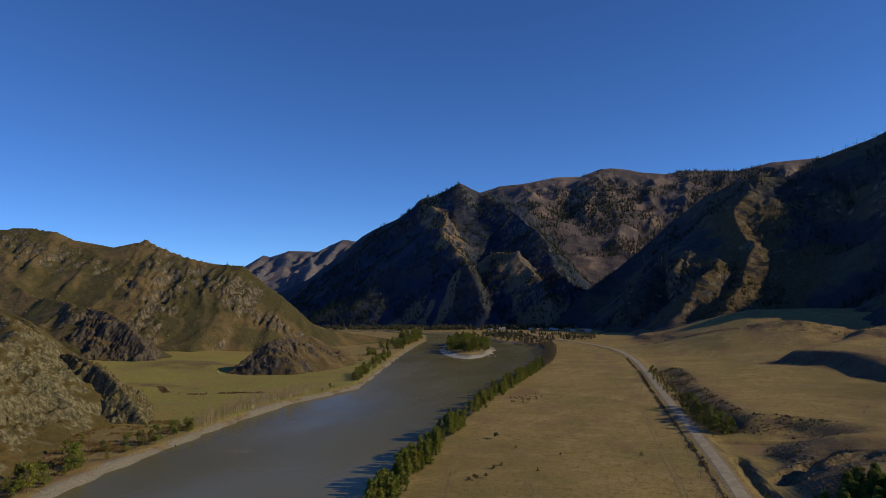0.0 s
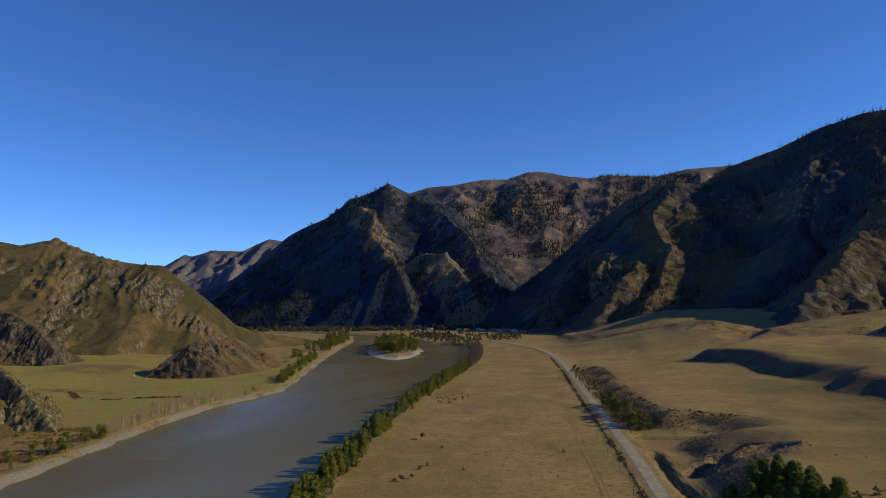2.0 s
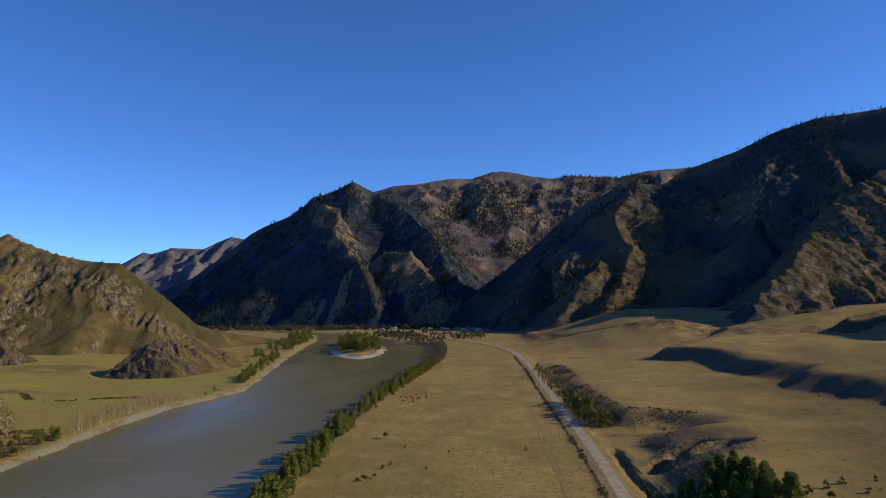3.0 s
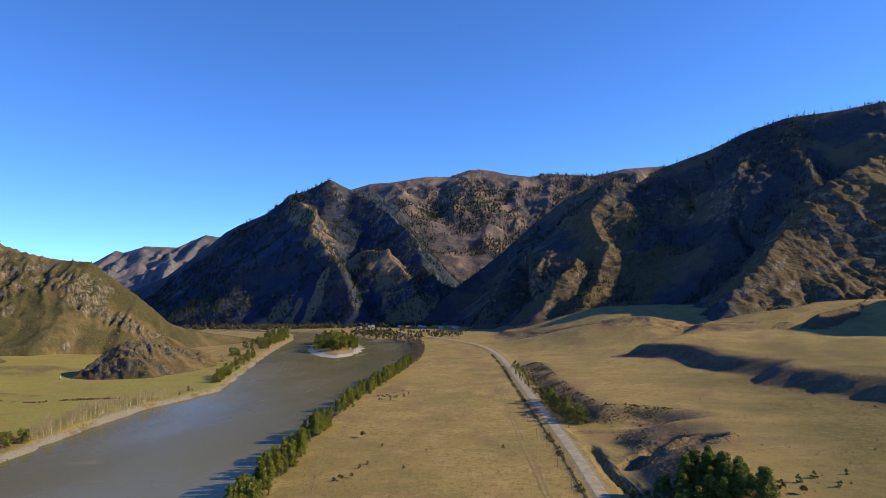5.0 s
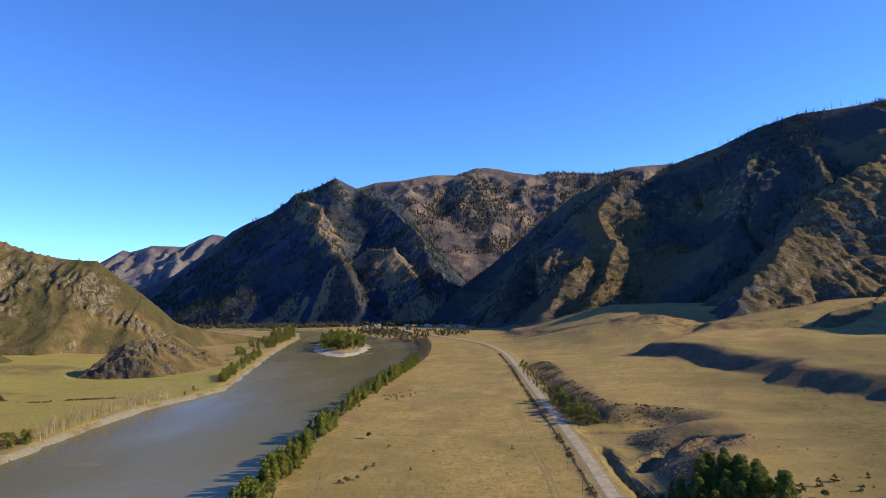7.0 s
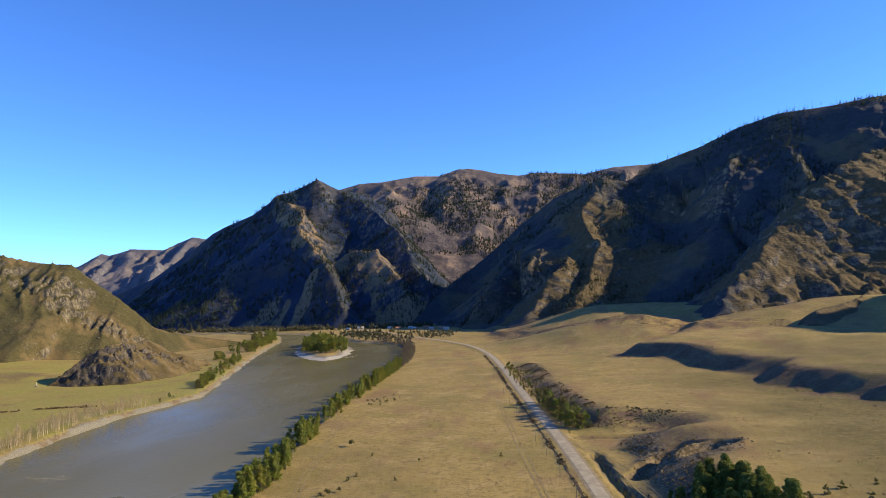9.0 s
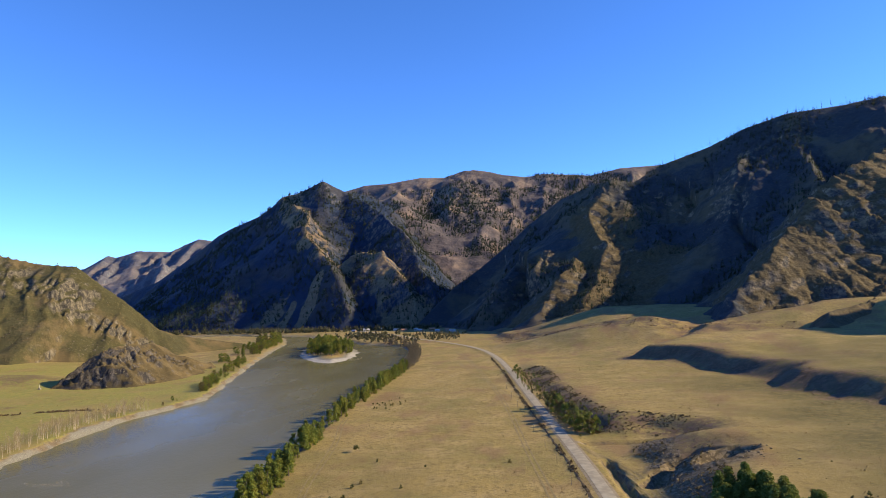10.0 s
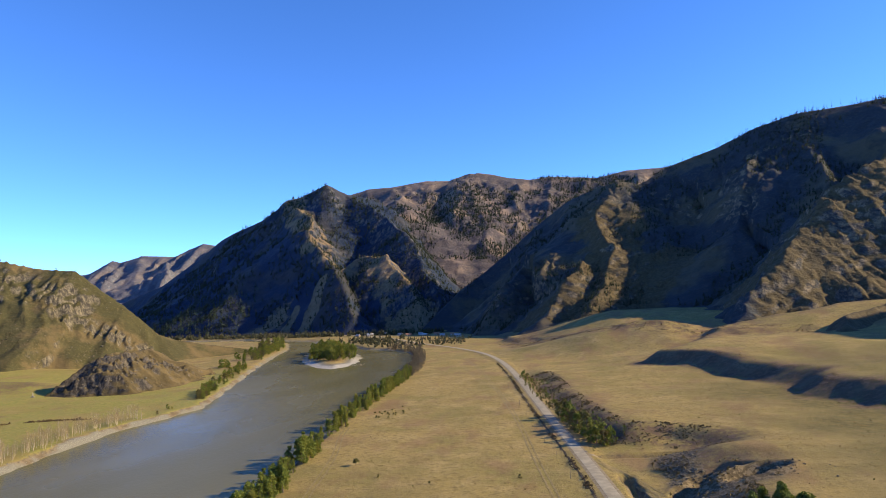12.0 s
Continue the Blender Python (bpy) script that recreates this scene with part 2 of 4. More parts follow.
# ---- materials ----
class Nodes:
    """Short hand for a node material."""

    def __init__(self, name, rough=0.9):
        self.m = bpy.data.materials.new(name)
        self.m.use_nodes = True
        self.t = self.m.node_tree
        self.b = self.t.nodes["Principled BSDF"]
        self.b.inputs["Roughness"].default_value = rough
        self.b.inputs["Specular IOR Level"].default_value = 0.25
        self.geo = self.t.nodes.new("ShaderNodeNewGeometry")

    def put(self, socket, value):
        if hasattr(value, "is_output"):
            self.t.links.new(value, socket)
        else:
            socket.default_value = value

    def noise(self, size, detail=5, rough=0.55, stretch=(1, 1, 1), kind="FBM", where=None):
        mp = self.t.nodes.new("ShaderNodeMapping")
        mp.inputs["Scale"].default_value = [s / size for s in stretch]
        self.t.links.new(where or self.geo.outputs["Position"], mp.inputs["Vector"])
        n = self.t.nodes.new("ShaderNodeTexNoise")
        n.inputs["Scale"].default_value, n.inputs["Detail"].default_value, n.inputs["Roughness"].default_value = 1.0, detail, rough
        self.t.links.new(mp.outputs[0], n.inputs["Vector"])
        return n.outputs["Fac"]

    def ramp(self, fac, a, b, lo=0.0, hi=1.0):
        n = self.t.nodes.new("ShaderNodeMapRange")
        n.interpolation_type = "SMOOTHSTEP"
        for key, v in (("Value", fac), ("From Min", a), ("From Max", b), ("To Min", lo), ("To Max", hi)):
            self.put(n.inputs[key], v)
        return n.outputs[0]

    def math(self, op, a, b=0.0):
        n = self.t.nodes.new("ShaderNodeMath")
        n.operation = op
        self.put(n.inputs[0], a)
        self.put(n.inputs[1], b)
        return n.outputs[0]

    def mix(self, fac, a, b, mode="MIX"):
        n = self.t.nodes.new("ShaderNodeMix")
        n.data_type, n.blend_type = "RGBA", mode
        self.put(n.inputs[0], fac)
        for socket, v in ((n.inputs[6], a), (n.inputs[7], b)):
            self.put(socket, v if hasattr(v, "is_output") else (*v, 1))
        return n.outputs[2]

    def attr(self, name):
        n = self.t.nodes.new("ShaderNodeAttribute")
        n.attribute_name = name
        return n.outputs["Fac"]

    def axis(self, vector, i):
        n = self.t.nodes.new("ShaderNodeSeparateXYZ")
        self.t.links.new(vector, n.inputs[0])
        return n.outputs[i]

    def random(self):
        return self.t.nodes.new("ShaderNodeObjectInfo").outputs["Random"]

    def island(self):
        return self.geo.outputs["Random Per Island"]

    def done(self, color, bump=None, strength=0.5, depth=0.1, rough=None):
        self.put(self.b.inputs["Base Color"], color if hasattr(color, "is_output") else (*color, 1))
        if rough is not None:
            self.put(self.b.inputs["Roughness"], rough)
        if bump is not None:
            n = self.t.nodes.new("ShaderNodeBump")
            n.inputs["Strength"].default_value, n.inputs["Distance"].default_value = strength, depth
            self.t.links.new(bump, n.inputs["Height"])
            self.t.links.new(n.outputs[0], self.b.inputs["Normal"])
        return self.m


def ground_material():
    n = Nodes("dry_valley_grass", 0.95)
    big, mid, small, tiny = n.noise(70, 4), n.noise(14, 5), n.noise(2.6, 5, 0.65), n.noise(0.5, 3, 0.7)
    col = n.mix(n.ramp(big, 0.35, 0.65), (0.265, 0.193, 0.062), (0.200, 0.158, 0.048))
    col = n.mix(n.ramp(mid, 0.45, 0.7), col, (0.30, 0.222, 0.085))
    col = n.mix(n.math("MULTIPLY", n.ramp(n.noise(38, 5), 0.5, 0.68), 0.75), col, (0.155, 0.135, 0.033))
    col = n.mix(n.math("MULTIPLY", n.ramp(small, 0.46, 0.68), 0.75), col, (0.12, 0.084, 0.03))
    col = n.mix(n.math("MULTIPLY", n.ramp(tiny, 0.48, 0.7), 0.6), col, (0.36, 0.265, 0.11))
    col = n.mix(n.math("MULTIPLY", n.ramp(n.noise(24, 5, 0.6, (1, 0.5, 1)), 0.50, 0.66), 0.65), col, (0.185, 0.108, 0.055))
    speck = n.math("MULTIPLY", n.ramp(n.noise(0.9, 3, 0.6), 0.56, 0.66), n.ramp(n.noise(18, 4), 0.35, 0.6, 0.1, 0.6))
    col = n.mix(speck, col, (0.085, 0.058, 0.026))
    lush = n.math("MULTIPLY", n.attr("lush"), n.ramp(n.noise(30, 4), 0.25, 0.6))
    col = n.mix(lush, col, n.mix(n.ramp(small, 0.4, 0.65), (0.185, 0.182, 0.038), (0.265, 0.222, 0.058)))
    col = n.mix(n.math("MULTIPLY", n.attr("olive"), n.ramp(n.noise(45, 4), 0.3, 0.6, 0.35, 1.0)), col, n.mix(n.ramp(small, 0.4, 0.65), (0.088, 0.074, 0.021), (0.14, 0.110, 0.035)))
    slope = n.axis(n.geo.outputs["Normal"], 2)
    scarp = n.ramp(n.math("ADD", slope, n.math("MULTIPLY", n.math("SUBTRACT", small, 0.5), 0.22)), 0.965, 0.86)
    col = n.mix(scarp, col, n.mix(n.ramp(small, 0.4, 0.65), (0.10, 0.075, 0.045), (0.19, 0.145, 0.09)))
    heath = n.math("MULTIPLY", n.attr("heath"), n.ramp(n.math("ADD", n.math("MULTIPLY", small, 0.6), n.math("MULTIPLY", mid, 0.5)), 0.45, 0.62))
    col = n.mix(heath, col, n.mix(n.ramp(small, 0.4, 0.65), (0.075, 0.048, 0.03), (0.14, 0.09, 0.055)))
    stone = n.mix(n.ramp(tiny, 0.35, 0.7), (0.12, 0.112, 0.088), (0.235, 0.22, 0.18))
    col = n.mix(n.attr("gravel"), col, stone)
    col = n.mix(n.attr("sand"), col, n.mix(n.ramp(small, 0.35, 0.7), (0.29, 0.27, 0.23), (0.40, 0.375, 0.33)))
    rub = n.mix(n.ramp(n.noise(1.3, 4, 0.7), 0.45, 0.6), (0.075, 0.056, 0.03), (0.19, 0.148, 0.09))
    col = n.mix(n.attr("rubble"), col, rub)
    return n.done(col, n.math("ADD", n.math("MULTIPLY", tiny, 0.5), small), 0.7, 0.4)


def slope_material(name, grass, dry, rock, pale, cliff=(0.80, 0.64), scale=1.0, patch=0.5, grainway=(1, 1, 0.3), bare=None):
    n = Nodes(name, 0.95)
    big, mid, small = n.noise(120 * scale, 5), n.noise(22 * scale, 6, 0.62), n.noise(5 * scale, 5, 0.65)
    slope = n.axis(n.geo.outputs["Normal"], 2)
    turf = n.mix(n.ramp(big, 0.46, 0.60), grass, dry)
    turf = n.mix(n.math("MULTIPLY", n.ramp(mid, 0.45, 0.7), 0.6), turf, [c * 0.6 for c in grass])
    turf = n.mix(n.math("MULTIPLY", n.ramp(small, 0.5, 0.75), 0.5), turf, [c * 1.3 for c in dry])
    # tan that paints sunlight on the ribs, and colours the peak's scree
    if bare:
        spread = n.ramp(n.math("ADD", n.attr("sun_rib_scree"), n.math("MULTIPLY", n.math("SUBTRACT", mid, 0.5), 1.6)), 0.35, 0.75)
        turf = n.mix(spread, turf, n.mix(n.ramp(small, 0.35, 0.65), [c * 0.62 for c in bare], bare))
    streak = n.noise(7 * scale, 5, 0.65, grainway)
    stone = n.mix(n.ramp(streak, 0.38, 0.66), rock, pale)
    stone = n.mix(n.math("MULTIPLY", n.ramp(n.noise(3 * scale, 4, 0.7), 0.5, 0.68), 0.7), stone, [c * 0.4 for c in rock])
    edge = n.math("ADD", slope, n.math("MULTIPLY", n.math("SUBTRACT", mid, patch), 0.55))
    edge = n.math("SUBTRACT", edge, n.math("MULTIPLY", n.math("SUBTRACT", n.attr("rocky"), 0.35), 0.22))
    col = n.mix(n.ramp(edge, cliff[0], cliff[1]), turf, stone)
    spot = n.geo.outputs["Position"]
    level = n.math("ADD", n.axis(spot, 2), n.math("ADD", n.math("MULTIPLY", n.axis(spot, 0), -0.14), n.math("MULTIPLY", mid, 16 * scale)))
    tread = n.math("FRACT", n.math("DIVIDE", level, 5.5 * scale))
    exposed = n.ramp(n.math("ADD", n.attr("rocky"), n.math("MULTIPLY", n.math("SUBTRACT", big, 0.42), 1.6)), 0.1, 0.7)
    relief = n.math("ADD", n.math("ADD", n.math("MULTIPLY", small, 0.6), n.math("MULTIPLY", streak, 0.8)), n.math("MULTIPLY", n.math("MULTIPLY", tread, exposed), 0.75))
    return n.done(col, relief, 0.9, 3.0 * scale)


def plain_material(name, a, b, size, rough=0.85, bump=0.3, depth=0.02):
    n = Nodes(name, rough)
    f = n.noise(size, 5, 0.6)
    return n.done(n.mix(n.ramp(f, 0.35, 0.65), a, b), f, bump, depth)


def leaf_material(name, a, b, c):
    n = Nodes(name, 0.7)
    col = n.mix(n.island(), a, b)
    col = n.mix(n.ramp(n.random(), 0.3, 1.0, 0, 0.6), col, c)
    n.b.inputs["Subsurface Weight"].default_value = 0.0
    tr = n.t.nodes.new("ShaderNodeBsdfTranslucent")
    n.put(tr.inputs["Color"], col)
    mixer = n.t.nodes.new("ShaderNodeMixShader")
    mixer.inputs[0].default_value = 0.3
    n.done(col)
    n.t.links.new(n.b.outputs[0], mixer.inputs[1])
    n.t.links.new(tr.outputs[0], mixer.inputs[2])
    n.t.links.new(mixer.outputs[0], n.t.nodes["Material Output"].inputs["Surface"])
    return n.m


def water_material():
    n = Nodes("silty_river_water", 0.12)
    n.b.inputs["IOR"].default_value, n.b.inputs["Specular IOR Level"].default_value = 1.33, 0.10
    col = n.mix(n.ramp(n.noise(90, 4, 0.5, (1, 0.35, 1)), 0.35, 0.65), (0.104, 0.095, 0.038), (0.138, 0.125, 0.054))
    ripple = n.noise(2.2, 4, 0.6, (1, 0.6, 1))
    calm = n.noise(60, 3, 0.5, (1, 0.4, 1))
    return n.done(col, ripple, 0.4, 0.25, n.ramp(calm, 0.35, 0.7, 0.18, 0.36))


GROUND = ground_material()
LEFT_SLOPE = slope_material("left_hill_turf_and_rock", (0.056, 0.051, 0.020), (0.125, 0.091, 0.042), (0.050, 0.044, 0.037), (0.20, 0.168, 0.115), (0.64, 0.46), 0.45, 0.5, (1, 1, 0.25))
KNOLL_SLOPE = slope_material("knoll_dark_rock", (0.080, 0.060, 0.027), (0.125, 0.092, 0.042), (0.040, 0.036, 0.034), (0.13, 0.108, 0.085), (0.72, 0.54), 0.35, 0.5)
NEAR_SLOPE = slope_material("near_crag_turf_and_rock", (0.075, 0.060, 0.018), (0.105, 0.074, 0.022), (0.060, 0.055, 0.030), (0.20, 0.18, 0.105), (0.80, 0.62), 0.3, 0.5, (1, 1, 0.75))
# dark bluish turf and rock carry painted shade, the last tan painted sunlight
RIGHT_SLOPE = slope_material("right_sun_shade_turf_and_rock", (0.030, 0.036, 0.046), (0.085, 0.070, 0.048), (0.040, 0.042, 0.050), (0.20, 0.16, 0.11), (0.52, 0.36), 0.8, 0.5, (0.6, 0.6, 0.9), (0.095, 0.072, 0.039))
# blue base colours stand for haze and shade, the tan for sun
PEAK_SLOPE = slope_material("peak_sun_haze_turf_and_rock", (0.013, 0.026, 0.058), (0.038, 0.038, 0.046), (0.015, 0.029, 0.064), (0.135, 0.118, 0.105), (0.62, 0.42), 0.9, 0.5, bare=(0.20, 0.145, 0.09))
BACK_SLOPE = slope_material("back_mountain_russet_turf", (0.075, 0.064, 0.068), (0.205, 0.150, 0.118), (0.052, 0.058, 0.072), (0.17, 0.145, 0.13), (0.66, 0.46), 1.2, 0.5)
# the haze of distance is put into these mauve-blue base colours
FAR_SLOPE = slope_material("far_range_hazy_mauve_rock", (0.10, 0.098, 0.12), (0.165, 0.138, 0.135), (0.08, 0.09, 0.125), (0.18, 0.17, 0.175), (0.78, 0.6), 1.5, 0.5)
WATER_MAT = water_material()
ASPHALT = plain_material("worn_pale_asphalt", (0.235, 0.205, 0.15), (0.32, 0.285, 0.21), 3.0, 0.85)
SHOULDER = plain_material("gravel_shoulder", (0.17, 0.135, 0.085), (0.25, 0.205, 0.135), 1.2, 0.95)
RUT = plain_material("worn_wheel_rut", (0.165, 0.128, 0.055), (0.235, 0.178, 0.08), 2.0, 0.95)
BARK = plain_material("grey_brown_bark", (0.09, 0.07, 0.05), (0.16, 0.13, 0.10), 0.4, 0.9)
BIRCH_BARK = plain_material("pale_birch_bark", (0.30, 0.24, 0.155), (0.44, 0.37, 0.26), 0.5, 0.8)
POPLAR_LEAF = leaf_material("autumn_green_leaves", (0.085, 0.125, 0.022), (0.20, 0.22, 0.036), (0.25, 0.225, 0.036))
PINE_LEAF = leaf_material("dark_pine_needles", (0.065, 0.10, 0.02), (0.16, 0.185, 0.034), (0.18, 0.18, 0.034))
SHRUB_LEAF = leaf_material("dull_shrub_leaves", (0.09, 0.10, 0.03), (0.16, 0.14, 0.05), (0.17, 0.12, 0.045))
TUFT_LEAF = leaf_material("dry_grass_tufts", (0.22, 0.15, 0.065), (0.34, 0.25, 0.11), (0.26, 0.20, 0.08))


# ---- mesh helpers ----
def mesh_object(name, verts, faces, material, smooth_faces=False, parent=None):
    me = bpy.data.meshes.new(name)
    verts, faces = np.asarray(verts, np.float32), np.asarray(faces, np.int32)
    me.vertices.add(len(verts))
    me.vertices.foreach_set("co", verts.ravel())
    k = faces.shape[1]
    me.loops.add(faces.size)
    me.loops.foreach_set("vertex_index", faces.ravel())
    me.polygons.add(len(faces))
    me.polygons.foreach_set("loop_start", np.arange(0, faces.size, k, dtype=np.int32))
    me.polygons.foreach_set("use_smooth", np.full(len(faces), smooth_faces))
    me.update(calc_edges=True)
    me.validate()
    me.materials.append(material)
    ob = new(name, me)
    ob.parent = parent
    return ob


def part(name, bm, material, parent, label=""):
    me = bpy.data.meshes.new(name)
    bm.to_mesh(me)
    bm.free()
    me.materials.append(material)
    ob = new(name, me)
    ob.parent = parent
    return tagged(ob, label) if label else ob


def steps(spans):
    """Coordinates from (start, end, step at start, step at end) spans."""
    out = []
    for a, b, s, e in spans:
        v = a
        while v < b - 0.3 * e:
            out.append(v)
            v += s + (e - s) * (v - a) / (b - a)
    return np.array(out + [spans[-1][1]])


def sheet(name, xs, ys, height, material, keep=None):
    X, Y = np.meshgrid(xs, ys)
    Z = height(X, Y)
    n = len(xs)
    i = np.arange(len(ys) - 1)[:, None] * n + np.arange(n - 1)[None, :]
    faces = np.stack([i, i + 1, i + n + 1, i + n], -1).reshape(-1, 4)
    verts = np.stack([X, Y, Z], -1).reshape(-1, 3)
    if keep is not None:
        good = keep(X, Y, Z).ravel()
        faces = faces[good[faces].any(1)]
        used = np.unique(faces)
        remap = np.zeros(len(verts), np.int64)
        remap[used] = np.arange(len(used))
        verts, faces = verts[used], remap[faces]
    return mesh_object(name, verts, faces, material, True), verts


def mark(ob, name, values):
    a = ob.data.attributes.new(name, "FLOAT", "POINT")
    a.data.foreach_set("value", np.asarray(values, np.float32))


def sampled(line, step):
    out = []
    for a, b in zip(line, line[1:]):
        k = max(1, int(math.dist(a, b) / step))
        out += [(a[0] + (b[0] - a[0]) * i / k, a[1] + (b[1] - a[1]) * i / k) for i in range(k)]
    return out + [line[-1][:2]]


def rounded(line, times=3):
    for _ in range(times):
        cut = [line[0]]
        for a, b in zip(line, line[1:]):
            cut += [(a[0] * 0.75 + b[0] * 0.25, a[1] * 0.75 + b[1] * 0.25), (a[0] * 0.25 + b[0] * 0.75, a[1] * 0.25 + b[1] * 0.75)]
        line = cut + [line[-1]]
    return line


def ribbon(name, line, offsets, heights, material, step=3.0, wobble=0.0, parent=None):
    """A strip along a line: cross-section given by side offsets and heights above the ground."""
    pts = np.array(sampled(rounded(line), step))
    d = np.gradient(pts, axis=0)
    d /= np.linalg.norm(d, axis=1)[:, None]
    side = np.stack([d[:, 1], -d[:, 0]], 1)
    verts = []
    for k, (o, h) in enumerate(zip(offsets, heights)):
        w = o + wobble * fbm(pts[:, 0] / 6, pts[:, 1] / 6, 3, 70 + k)
        p = pts + side * w[:, None] if wobble else pts + side * o
        z = ground_height(p[:, 0], p[:, 1]) + h
        verts.append(np.column_stack([p, z]))
    n, m = len(pts), len(offsets)
    verts = np.stack(verts, 1).reshape(-1, 3)
    i = np.arange(n - 1)[:, None] * m + np.arange(m - 1)[None, :]
    faces = np.stack([i, i + 1, i + m + 1, i + m], -1).reshape(-1, 4)
    return mesh_object(name, verts, faces[:, ::-1], material, True, parent)


# ---- ground, river ----
gx = steps([(-4600, -1200, 160, 40), (-1200, -300, 40, 3), (-300, 130, 1.5, 1.5), (130, 500, 2, 14), (500, 4600, 16, 200)])
gy = steps([(-700, 100, 60, 4), (100, 150, 4, 1.5), (150, 420, 1.5, 1.5), (420, 900, 1.6, 5), (900, 1500, 5, 16), (1500, 4800, 20, 160)])
ground, gv = sheet("ground", gx, gy, ground_height, GROUND)
tagged(ground, "dry tan autumn grassland of the river valley floor", "ground", kind="structure")
g_x, g_y = gv[:, 0].astype(float), gv[:, 1].astype(float)
wet_d = inside(g_x + 3 * perlin(g_x / 9, g_y / 9, 51) + 4 * perlin(g_x / 38, g_y / 38, 53), g_y, RIVER)
west_g = inside(g_x, g_y, [(-3000, -300)] + LEFT_BANK + [(-3000, 1250)]) > 0
isl_d = inside(g_x, g_y, ISLAND)
mark(ground, "gravel", np.clip(np.where(west_g, smooth(-2.7, -1.2, wet_d), smooth(-2.0, -0.4, wet_d)) * (isl_d < -8) + smooth(-8, -3, isl_d) * smooth(16, 8, isl_d), 0, 1))
mark(ground, "sand", smooth(-7, -4, isl_d) * smooth(9, 5, isl_d) * smooth(760, 700, g_y))
mark(ground, "lush", np.clip(np.where(west_g, smooth(-2.4, -4.4, wet_d) * (0.55 + 0.45 * smooth(330, 200, -wet_d)) * smooth(680, 540, g_y) * smooth(215, 290, g_y), 0), 0, 1))
mark(ground, "olive", np.clip(smooth(30, 95, g_x) * smooth(560, 400, g_y) + 0.35 * smooth(-20, -60, g_x) * smooth(300, 200, g_y) * (wet_d < -8) * ~west_g, 0, 1))
rub_ring = inside(g_x, g_y, [(22, 282), (34, 282), (36, 262), (34, 246), (40, 246), (54, 236), (52, 226), (40, 222), (34, 210), (30, 190), (24, 190), (22, 240)])
mark(ground, "rubble", smooth(-3, 4, rub_ring + 3 * perlin(g_x / 4, g_y / 4, 77)) * 0.85)

t_d, u_d, p_d = inside(g_x, g_y, TERRACE), inside(g_x, g_y, UPPER), inside(g_x, g_y, PLATEAU)
mark(ground, "heath", np.clip(smooth(-8, 2, t_d) * smooth(34, 18, t_d) + smooth(-25, 0, u_d) * smooth(70, 30, u_d) * smooth(260, 120, g_x) + smooth(-6, 0, p_d) * smooth(22, 10, p_d) * (g_y < 520)
     + 0.7 * smooth(275, 225, g_y) * smooth(-5, -9, wet_d) * west_g + 0.8 * smooth(1.5, 0.6, ((g_x + 425) / 38) ** 2 + ((g_y - 490) / 30) ** 2) + 0.9 * smooth(1.2, 0.5, ((g_x + 362) / 36) ** 2 + ((g_y - 386) / 8) ** 2), 0, 1))

water, _ = sheet("water", steps([(-1050, -20, 20, 20)]), steps([(-300, 1300, 20, 20)]), lambda X, Y: np.full(X.shape, WATER), WATER_MAT)
tagged(water, "wide grey-brown silty river with a rippled surface", "river", kind="structure")

road = ribbon("road", ROAD, (-2.8, -2.0, 2.0, 2.8), (0.03, 0.10, 0.10, 0.03), SHOULDER, 4)
tagged(road, "pale gravel shoulders of the valley road", "road", kind="structure")
lane = ribbon("road_surface", ROAD, (-1.85, 0, 1.85), (0.15, 0.20, 0.15), ASPHALT, 4, 0.0)
tagged(lane, "worn pale grey asphalt road surface", "road", kind="structure")

# ---- mountains ----
LEFT_RIDGES = [
    [(-1150, 560, 190), (-928, 600, 172), (-850, 620, 164), (-824, 640, 166), (-786, 650, 159), (-767, 660, 148), (-720, 680, 137), (-701, 690, 141), (-682, 700, 146),
     (-663, 700, 135), (-626, 710, 121), (-598, 720, 112), (-552, 730, 107), (-530, 735, 88), (-499, 740, 65), (-477, 748, 44), (-466, 755, 30), (-455, 775, 22), (-436, 800, 15), (-400, 830, 6), (-385, 845, 0)],
    [(-850, 620, 164), (-780, 570, 110), (-690, 540, 75), (-588, 520, 58), (-545, 525, 44), (-517, 530, 20)]]
NEAR_RIDGES = [[(-700, 330, 130), (-542, 330, 89), (-486, 330, 71), (-452, 330, 60), (-418, 325, 51), (-396, 318, 38), (-380, 310, 20), (-370, 304, 4)],
               [(-452, 330, 60), (-345, 255, 46), (-290, 190, 34), (-262, 120, 32), (-250, 0, 45), (-240, -200, 60)]]
OUTCROP_RIDGES = [[(-372, 306, 30), (-350, 298, 32), (-330, 292, 29), (-312, 285, 26), (-292, 277, 19), (-272, 270, 9), (-258, 264, 0)]]
KNOLL_RIDGES = [[(-366, 462, 2), (-357, 474, 13), (-347, 486, 23), (-338, 494, 28), (-331, 515, 27), (-338, 545, 27), (-352, 570, 21), (-368, 600, 12), (-380, 625, 1)],
                [(-333, 510, 25), (-316, 525, 15), (-303, 540, 6)], [(-338, 545, 26), (-322, 570, 14), (-312, 590, 4)]]
